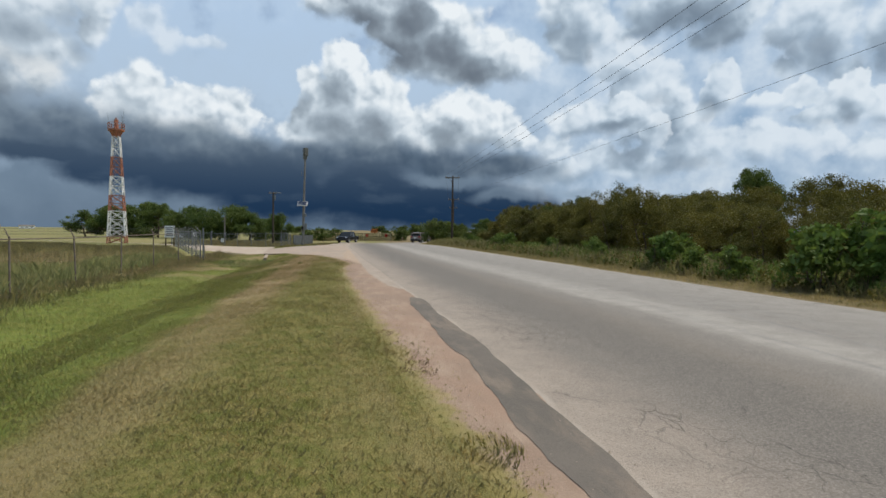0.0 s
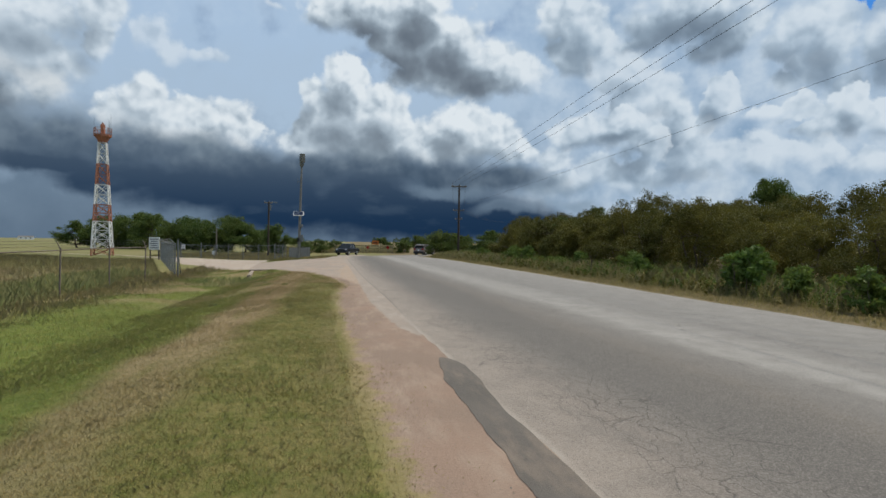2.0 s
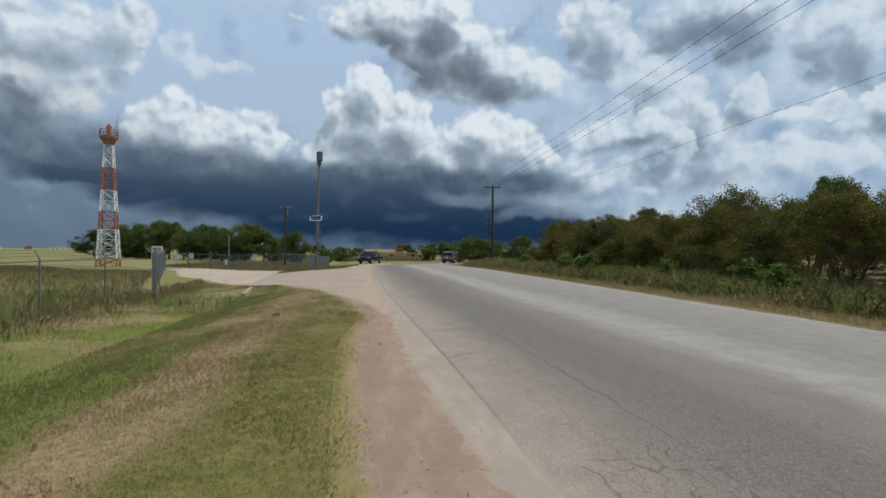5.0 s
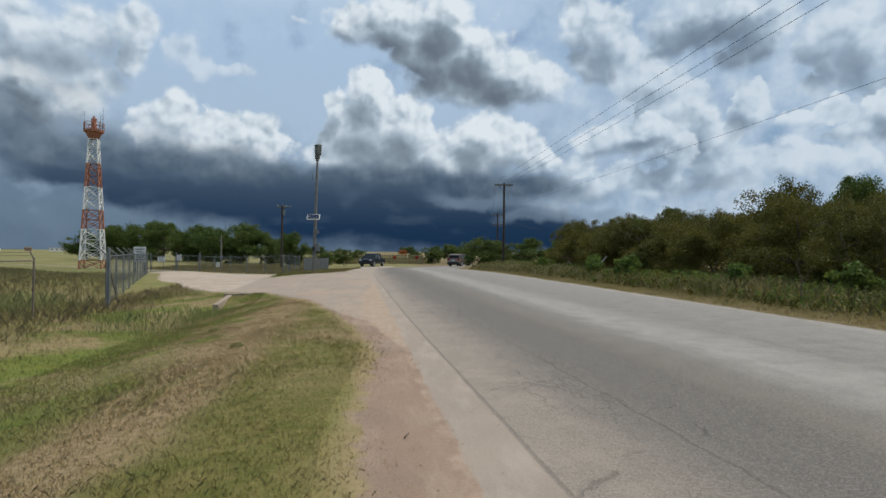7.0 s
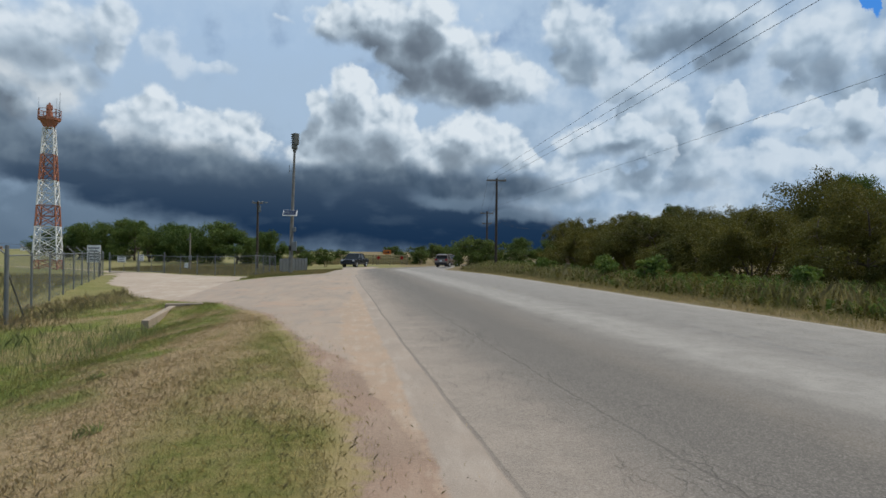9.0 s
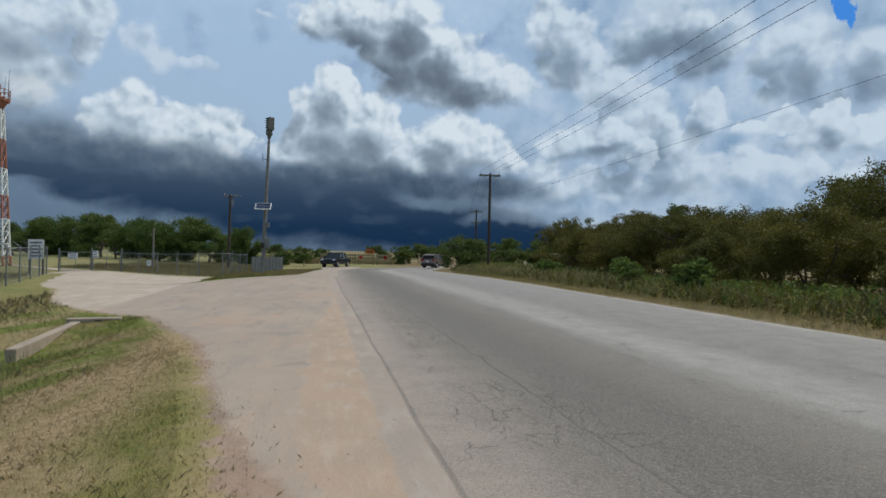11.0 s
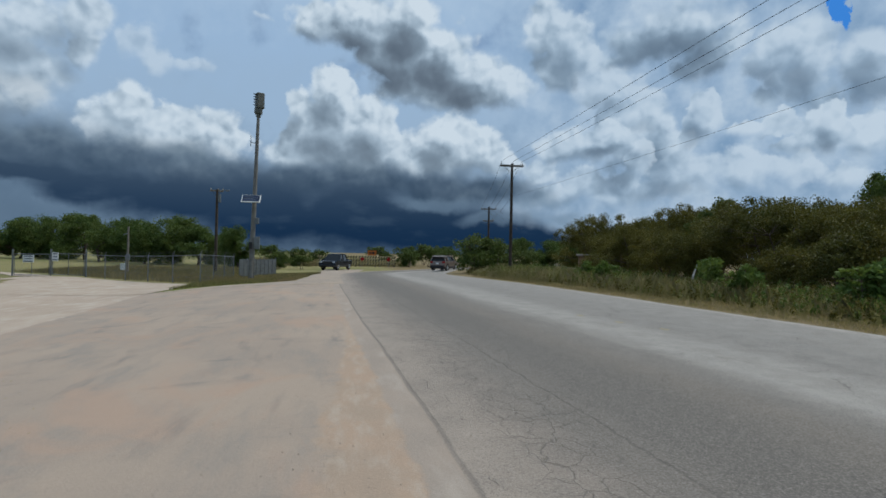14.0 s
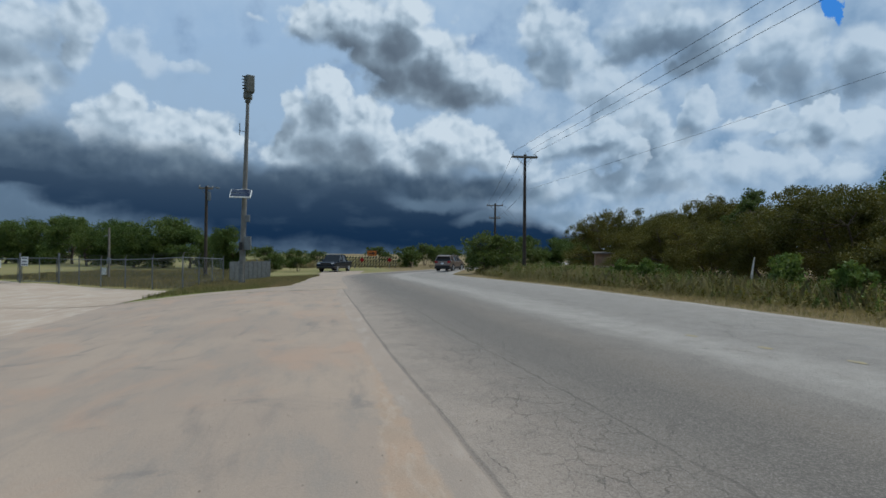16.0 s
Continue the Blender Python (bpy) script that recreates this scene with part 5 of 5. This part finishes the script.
# reeds by the culvert and along the field fence
x, y = scatter(5000, -6.6, -3.0, 25.0, 32.5)
keep = (((x + 4.9) / 1.5) ** 2 + ((y - 28.6) / 2.6) ** 2 < 1 + 0.4 * (rg.random(len(x)) - 0.5)) & ~((np.abs(x + 4.1) < 0.5) & (y > 30.4))
x, y = x[keep], y[keep]
blades("reeds", "tall mixed green and dry reeds by the culvert", x, y, 0.06 + 0.20 * rg.random(len(x)), 0.8, 0.006, REED, 3)
x, y = scatter(34000, -13.5, -8.2, 6.0, 36.0)
keep = rg.random(len(x)) < 0.1 + 1.2 * lumps(x, y, 0.7, 3) * sstep(-8.0, -9.6, x) * (y < 33)
x, y = x[keep], y[keep]
blades("field_weeds", "waist-high grey-green weeds along the field fence", x, y, 0.16 + 0.5 * rg.random(len(x)) * lumps(x, y, 0.7, 3), 0.75, 0.011, REED, 4)
# field beyond, thinner
x, y = scatter(110000, -45, -9.5, 12, 78)
keep = (x < -8.8 - np.maximum(0, y - 32.6) * 0.34) & ~((y > 60) & (x > -23 - (y - 60) * 0.9))
x, y = x[keep], y[keep]
blades("field_grass", "dry yellow field grass behind the fence", x, y, 0.10 + 0.22 * rg.random(len(x)), 0.6, 0.014, BLADE, 5)
# lot behind the fence
x, y = scatter(45000, -24, -5.5, 57, 96)
keep = (x + 6.3 < 0) & (y > 56.9 + (-6.2 - x) * 1.06) | ((x < -1.2) & (y > 57.5) & (x > -6))
x, y = x[keep], y[keep]
blades("lot_grass", "rough grass on the fenced lot", x, y, 0.10 + 0.22 * rg.random(len(x)), 0.6, 0.025, BLADE, 6)
# the strip round the siren pole
x, y = scatter(20000, -6.3, -0.4, 51.5, 72)
keep = x < np.interp(y, [51.5, 52.3, 54.2, 58, 66, 72], [-5.4, -3.2, -1.4, -0.95, -0.7, -0.2])
x, y = x[keep], y[keep]
blades("siren_grass", "short dry grass round the siren pole", x, y, 0.06 + 0.10 * rg.random(len(x)), 0.7, 0.018, BLADE, 7)
# right verge: dry fringe, then tall weeds
x, y = scatter(60000, 9.4, 12.0, -2, 62)
keep = (x > road_right(y) + 0.08 + 0.2 * rg.random(len(x)) + 0.1 * wobble(y * 2, 3)) & (rg.random(len(x)) < 0.8)
x, y = x[keep], y[keep]
blades("verge_fringe", "short dry straw fringe along the road edge", x, y, 0.03 + 0.08 * rg.random(len(x)), 1.0, 0.010, TALL, 8)
x, y = scatter(120000, 10.4, 17.5, 0, 82)
xr = np.where(y < 58, road_right(y), 9.1 + 0.0078 * (y - 58) ** 2)
keep = (x > xr + 1.0 + 0.5 * rg.random(len(x))) & (rg.random(len(x)) < 0.25 + 0.9 * lumps(x, y, 0.6, 5))
x, y = x[keep], y[keep]
hh = (0.25 + 0.55 * rg.random(len(x))) * (0.5 + 0.5 * lumps(x, y, 0.6, 5)) * sstep(0.6, 2.4, x - np.where(y < 58, road_right(y), 9.1 + 0.0078 * (y - 58) ** 2))
blades("verge_weeds", "tall seeding roadside grass, green and straw", x, y, hh + 0.10, 0.7, 0.007, TALL, 9)


def leafy_weeds(name, label, n, per, size, material, seed, x0, x1, gap, tall):
    """Branching weeds: leaves scattered up and round many short stems."""
    g = np.random.default_rng(seed)
    x, y = x0 + (x1 - x0) * g.random(n), 84 * g.random(n)
    off = x - np.where(y < 58, road_right(y), 9.1 + 0.0078 * (y - 58) ** 2)
    ok = (off > gap + 0.6 * g.random(n)) & (g.random(n) < 0.15 + lumps(x, y, 0.55, seed))
    x, y, off = x[ok], y[ok], off[ok]
    h = tall * (0.45 + 0.55 * g.random(len(x))) * (0.55 + 0.45 * lumps(x, y, 0.35, seed + 2)) * (0.45 + 0.55 * sstep(gap, gap + 1.8, off))
    k = np.repeat(np.arange(len(x)), per)
    t = g.random(len(k)) ** 0.7
    r = 0.26 * h[k] * (1.15 - t)
    a = g.random(len(k)) * 6.283
    c = np.stack([x[k] + r * np.cos(a), y[k] + r * np.sin(a), land(x[k], y[k]) + h[k] * t], -1)
    v, f = leaf_cloud(g, c, np.full(len(c), 0.03), 1, size)
    tagged(new(name, mesh_of(name, v, f, material)), label, "weeds", kind="stuff")


leafy_weeds("green_weeds", "dense fresh green weeds before the thicket", 8500, 30, 0.085, WEED, 10, 11.0, 18.5, 1.5, 0.85)
leafy_weeds("olive_weeds", "olive and straw-coloured weeds along the verge", 4500, 26, 0.075, MESQ, 12, 10.6, 18.5, 1.0, 0.8)
leafy_weeds("dry_weeds", "dry brown weeds along the verge", 2600, 22, 0.06, TALL, 14, 10.4, 17.0, 0.8, 0.6)
# far brush line and dry field beyond the barrier
x, y = scatter(30000, -14, 12, 109.5, 150)
blades("far_field_grass", "tall dry yellow grass beyond the barrier", x, y, 0.5 + 0.5 * rg.random(len(x)), 0.5, 0.07, TALL, 11)


# dead leaf tufts at the grass edge
def tuft(at, r, n, seed, label, material=BLADE, h=0.09):
    g = np.random.default_rng(seed)
    a, d = g.random(n) * 6.283, r * np.sqrt(g.random(n))
    x, y = at[0] + d * np.cos(a), at[1] + d * np.sin(a) * 1.5
    blades("grass_tuft", label, x, y, h * (0.4 + g.random(n)), 1.2, 0.008, material, seed, 0.01)


tuft((1.12, 1.55), 0.2, 260, 61, "lone grass tuft on the dirt shoulder", BLADE, 0.04)
tuft((0.95, 3.6), 0.20, 200, 62, "dead brown leaf litter on the dirt shoulder", LITTER, 0.013)
tuft((0.98, 3.95), 0.14, 110, 64, "dead brown leaf litter on the dirt shoulder", LITTER, 0.013)
tuft((0.72, 5.6), 0.16, 120, 63, "dead brown leaf litter on the dirt shoulder", LITTER, 0.012)

for i, (x, y) in enumerate([(-2.3, 19.4), (-1.6, 21.9), (-2.6, 24.4), (-2.9, 17.3)]):
    tuft((x, y), 0.09, 90, 70 + i, "small green grass tussock in the dry verge", REED, 0.055)

# a small stick, stones
ob = thing("stick", (0.65, 17.5, 0.012), "short dark stick on the dirt shoulder", "stick", rz=60)
part("twig", tube(bmesh.new(), (-0.045, 0, 0.006), (0.05, 0.012, 0.009), 0.007, 0.004, 6), BARK, ob)
rs = random.Random(9)
vs, fs = [], []
for k in range(900):
    y = rs.uniform(0, 40)
    lo, hi = (float(grass_edge(y)), float(road_left(y))) if y < 24 else (float(road_left(y)) - 1.6, float(road_left(y)))
    x = rs.uniform(lo - 0.1, hi + 0.3)
    s = rs.uniform(0.003, 0.009)
    z = float(land(x, y)) + (0.0085 if x > road_left(y) else 0.003)
    o = len(vs)
    vs += [(x + s, y, z), (x - s * 0.6, y + s, z), (x - s * 0.6, y - s, z), (x, y, z + s)]
    fs += [(o, o + 1, o + 3), (o + 1, o + 2, o + 3), (o + 2, o, o + 3)]
tagged(new("pebbles", mesh_of("pebbles", vs, fs, APRON)), "small loose pebbles on the shoulder and apron", "stones", kind="stuff")

ob = thing("fallen_branch", (16.6, 49.0, float(land(16.6, 49.0))), "bleached dead branch leaning out of the thicket", "branch", rz=40)
part("limb", tube(bmesh.new(), (-0.7, 0, 0.55), (0.7, 0.1, 1.25), 0.05, 0.025, 7), DEADWOOD, ob)
part("twig", tube(bmesh.new(), (-0.7, 0, 0.55), (-1.2, -0.1, 0.0), 0.05, 0.04, 7), DEADWOOD, ob)
ob = thing("dead_sapling", (11.9, 26.5, float(land(11.9, 26.5))), "bare dead sapling on the verge", "sapling")
v, f = tubes_np([((0, 0, 0), (0.05, 0, 0.7), 0.02, 0.015), ((0.05, 0, 0.7), (-0.1, 0.05, 1.25), 0.014, 0.006), ((0.05, 0, 0.6), (0.3, -0.1, 1.1), 0.01, 0.004), ((0.02, 0, 0.4), (-0.25, 0.1, 0.85), 0.01, 0.004)])
part("stem", mesh_of("stem", v, f, BARK), BARK, ob)


# ---------- shed beyond the thicket ----------
ob = thing("shed", (24.0, 73.0, float(land(24.0, 73.0))), "small tan board shed half hidden by the thicket", "shed", rz=-25)
part("wall", block(bmesh.new(), (0, 0, 0.75), (2.6, 1.8, 1.5)), SHED, ob)
part("roof", block(bmesh.new(), (0, 0, 1.58), (3.0, 2.2, 0.1), (3, 0, 0), 0.01), RUSTY, ob)
part("door", block(bmesh.new(), (0.5, -0.915, 0.65), (0.7, 0.03, 1.25)), RUSTY, ob)
ob = thing("concrete_slab", (20.5, 70.0, float(land(20.5, 70.0))), "long pale concrete slab lying in the weeds", "slab", rz=-18)
part("slab", block(bmesh.new(), (0, 0, 0.42), (4.6, 0.5, 0.14), bevel=0.02), CONCRETE, ob)
for sx in (-1.8, 1.8):
    part("footing", block(bmesh.new(), (sx, 0, 0.17), (0.3, 0.4, 0.36)), CONCRETE, ob)


# ---------- barrier at the end of the straight ----------
def build_barricade(x, y, rz):
    ob = thing("barricade", (x, y, float(land(x, y))), "striped three-rail road barricade across the road end", "barricade", "road end barricades", rz=rz)
    for z in (0.45, 0.95, 1.45):
        part("board", block(bmesh.new(), (0, 0, z), (2.75, 0.04, 0.3), bevel=0.008), YELLOW, ob)
        for k in range(7):
            bm = bmesh.new()
            xx = -1.2 + 0.4 * k
            vs = [bm.verts.new((xx + dx, dy, z + dz)) for dy in (-0.034, -0.022) for dx, dz in ((-0.17, -0.148), (0.0, -0.148), (0.17, 0.148), (0.0, 0.148))]
            bm.faces.new(vs[:4])
            bm.faces.new(vs[4:][::-1])
            for j in range(4):
                bm.faces.new((vs[j], vs[(j + 1) % 4], vs[4 + (j + 1) % 4], vs[4 + j]))
            part("stripe", bm, BLACK, ob)
    for sx in (-1.1, 1.1):
        part("upright", block(bmesh.new(), (sx, 0.05, 0.82), (0.09, 0.06, 1.64)), ARMWOOD, ob)
        part("foot", block(bmesh.new(), (sx, 0.05, 0.04), (0.1, 1.2, 0.08)), ARMWOOD, ob)
    return ob


BY, BX0, BX1 = 106.5, -1.4, 10.0
first = build_barricade(BX0 + 1.4, BY - 0.6, -8)
for k in range(1, 4):
    x = BX0 + 1.4 + k * (BX1 - BX0 - 2.8) / 3
    copy_thing(first, pose(x, BY - 0.6 + 0.45 * k, float(land(x, BY)), 0, 0, 3))
for x in (4.9, 8.7):
    ob = thing("marker", (x, BY - 0.55, float(land(x, BY))), "red diamond end-of-road marker on a post", "sign")
    part("plate", block(bmesh.new(), (0, -0.06, 1.15), (0.5, 0.02, 0.5), (0, 45, 0), 0.005), REDLAMP, ob)
    part("post", block(bmesh.new(), (0, 0, 0.55), (0.05, 0.05, 1.1)), GALV, ob)
ob = thing("arrow_sign", (6.5, 109.0, float(land(6.5, 109.0))), "orange rectangular arrow sign on two posts", "sign")
part("plate", block(bmesh.new(), (0, 0, 2.05), (1.3, 0.03, 0.75), bevel=0.01), ORANGE, ob)
bm = bmesh.new()
block(bm, (-0.12, -0.024, 2.05), (0.7, 0.01, 0.16))
block(bm, (0.26, -0.024, 2.13), (0.34, 0.01, 0.12), (0, 40, 0))
block(bm, (0.26, -0.024, 1.97), (0.34, 0.01, 0.12), (0, -40, 0))
part("arrow", bm, BLACK, ob)
for sx in (-0.5, 0.5):
    part("post", block(bmesh.new(), (sx, 0.04, 1.0), (0.06, 0.06, 2.1)), GALV, ob)


# ---------- vehicles ----------
def wheel(parent, x, y, r, w):
    s = 1 if x > 0 else -1
    bm = bmesh.new()
    tube(bm, (x - s * w, y, r), (x - s * 0.02, y, r), r, n=24)
    tube(bm, (x - s * 0.02, y, r), (x, y, r), r, r * 0.9, n=24)
    wh = part("wheel", bm, RUBBER, parent)
    bm = bmesh.new()
    tube(bm, (x - s * 0.03, y, r), (x + s * 0.004, y, r), r * 0.66, r * 0.62, n=20)
    part("rim", bm, TRIM, wh)
    bm = bmesh.new()
    for k in range(10):
        a = 6.28319 * k / 10
        tube(bm, (x + s * 0.01, y + 0.06 * math.cos(a), r + 0.06 * math.sin(a)), (x + s * 0.008, y + r * 0.6 * math.cos(a), r + r * 0.6 * math.sin(a)), 0.022, 0.034, 5)
    part("spoke", bm, ALLOY, wh)


def build_suv(at, rz):
    ob = thing("suv", (*at, float(land(*at)) + 0.028), "bronze compact SUV with black roof rails driving away", "car", rz=rz)
    L, W = 4.28, 1.78
    body = [(-2.10, 0.32), (-2.14, 0.60), (-2.06, 0.95), (-1.95, 1.05), (1.0, 1.03), (1.75, 0.95), (2.05, 0.80), (2.14, 0.55), (2.10, 0.30)]
    bo = part("body", solid(body, W, inset=lambda z: 0.05 * abs(z - 0.65), bevel=0.05), PAINT_TAN, ob)
    part("lower_trim", block(bmesh.new(), (0, 0, 0.34), (W + 0.01, L - 0.02, 0.24), bevel=0.06), TRIM, ob)
    cab = [(-1.98, 1.04), (-1.70, 1.52), (-1.35, 1.60), (0.0, 1.60), (0.35, 1.54), (1.12, 1.03)]
    part("cabin_glass", solid(cab, W - 0.06, inset=lambda z: 0.30 * (z - 1.0), bevel=0.03), TINT, ob)
    roof = [(-1.92, 1.50), (-1.72, 1.585), (-1.35, 1.635), (0.0, 1.635), (0.40, 1.56), (0.30, 1.54), (-1.6, 1.54)]
    part("roof", solid(roof, W - 0.34, bevel=0.02), PAINT_TAN, ob)
    for s in (-1, 1):
        for ya, za, yb, zb, t in ((1.12, 1.04, 0.38, 1.56, 0.06), (-0.15, 1.04, -0.2, 1.58, 0.07), (-1.15, 1.04, -1.35, 1.58, 0.2), (-1.9, 1.04, -1.66, 1.54, 0.12)):
            bm = bmesh.new()
            tube(bm, (s * (W / 2 - 0.035), ya, za), (s * (W / 2 - 0.20), yb, zb), t * 0.6, t * 0.5, 6)
            part("pillar", bm, PAINT_TAN, ob)
        part("roof_rail", tube(bmesh.new(), (s * 0.60, -1.45, 1.67), (s * 0.60, 0.05, 1.67), 0.025, n=6), TRIM, ob)
        part("mirror", block(bmesh.new(), (s * 0.97, 0.82, 1.08), (0.2, 0.14, 0.14), bevel=0.04), PAINT_TAN, ob)
        part("tail_lamp", block(bmesh.new(), (s * 0.70, -2.03, 0.92), (0.34, 0.16, 0.2), (0, 0, s * 12), 0.04), REDLAMP, ob)
        part("headlamp", block(bmesh.new(), (s * 0.68, 2.02, 0.76), (0.36, 0.14, 0.14), (0, 0, s * 12), 0.04), CLEARLAMP, ob)
        for ya in (0.15, -0.85):
            part("door_handle", block(bmesh.new(), (s * (W / 2 + 0.005), ya, 0.90), (0.03, 0.18, 0.035), bevel=0.01), ALLOY, bo)
        for y in (1.28, -1.275):
            wheel(ob, s * 0.885, y, 0.34, 0.22)
            bm = bmesh.new()
            tube(bm, (s * 0.87, y, 0.36), (s * 0.893, y, 0.36), 0.42, n=24)
            part("wheel_arch", bm, TRIM, ob)
    part("rear_bumper", block(bmesh.new(), (0, -2.1, 0.45), (1.6, 0.14, 0.26), bevel=0.05), TRIM, ob)
    part("number_plate", block(bmesh.new(), (0, -2.145, 0.78), (0.32, 0.02, 0.16)), SIGNW, ob)
    part("rear_screen", block(bmesh.new(), (0, -1.905, 1.27), (1.2, 0.03, 0.40), (29, 0, 0), 0.01), TINT, ob)
    return ob


def build_pickup(at, rz):
    ob = thing("pickup_truck", (*at, float(land(*at)) + 0.02), "dark blue pickup truck parked at the road edge", "car", rz=rz)
    L, W = 5.4, 1.95
    body = [(-2.65, 0.50), (-2.68, 1.08), (1.15, 1.08), (2.25, 1.06), (2.62, 0.92), (2.68, 0.50)]
    part("body", solid(body, W, inset=lambda z: 0.05 * abs(z - 0.75), bevel=0.05), PAINT_NAVY, ob)
    part("lower_trim", block(bmesh.new(), (0, 0, 0.46), (W - 0.04, L - 0.3, 0.2), bevel=0.04), TRIM, ob)
    cab = [(-1.15, 1.06), (-0.95, 1.72), (-0.6, 1.80), (0.45, 1.80), (0.7, 1.74), (1.35, 1.06)]
    part("cabin_glass", solid(cab, W - 0.08, inset=lambda z: 0.26 * (z - 1.0), bevel=0.03), TINT, ob)
    part("roof", solid([(-0.98, 1.74), (-0.6, 1.84), (0.45, 1.84), (0.72, 1.76), (0.6, 1.74)], W - 0.4, bevel=0.02), PAINT_NAVY, ob)
    part("bed_floor", block(bmesh.new(), (0, -1.9, 1.09), (1.55, 1.35, 0.02)), TRIM, ob)
    part("grille", block(bmesh.new(), (0, 2.67, 0.84), (1.05, 0.05, 0.3), bevel=0.02), TRIM, ob)
    part("bumper", block(bmesh.new(), (0, 2.7, 0.52), (1.85, 0.16, 0.22), bevel=0.05), TRIM, ob)
    for s in (-1, 1):
        for ya, za, yb, zb, t in ((1.33, 1.08, 0.68, 1.75, 0.07), (0.1, 1.08, 0.05, 1.78, 0.07), (-1.1, 1.08, -0.92, 1.73, 0.12)):
            part("pillar", tube(bmesh.new(), (s * (W / 2 - 0.05), ya, za), (s * (W / 2 - 0.21), yb, zb), t * 0.6, t * 0.5, 6), PAINT_NAVY, ob)
        part("headlamp", block(bmesh.new(), (s * 0.74, 2.62, 0.88), (0.30, 0.14, 0.13), bevel=0.04), CLEARLAMP, ob)
        part("mirror", block(bmesh.new(), (s * 1.08, 1.05, 1.2), (0.2, 0.12, 0.2), bevel=0.03), TRIM, ob)
        for y in (1.75, -1.7):
            wheel(ob, s * 0.95, y, 0.39, 0.26)
    return ob


build_pickup((1.0, 90.0), 158)
build_suv((12.9, 86.5), -34)


# ---------- far buildings on the left horizon ----------
for i, (x, y, w, h, mt) in enumerate([(-340, 660, 14, 3.2, SIGNW), (-300, 690, 9, 2.6, WHITE), (-392, 700, 7, 4.0, SHED), (-470, 760, 20, 3.0, SIGNW), (-244, 600, 6, 2.4, WHITE)]):
    ob = thing("far_building", (x, y, float(land(x, y))), "low pale building far off across the field", "building", "far buildings", rz=25)
    part("wall", block(bmesh.new(), (0, 0, h / 2), (w, 6, h)), mt, ob)
    part("roof", solid([(-3.2, h), (0, h + 0.9), (3.2, h)], w + 0.4), RUSTY, ob)
    for k in range(3):
        part("window", block(bmesh.new(), (-w * 0.3 + w * 0.3 * k, -3.01, h * 0.55), (w * 0.12, 0.05, 0.9)), TINT, ob)
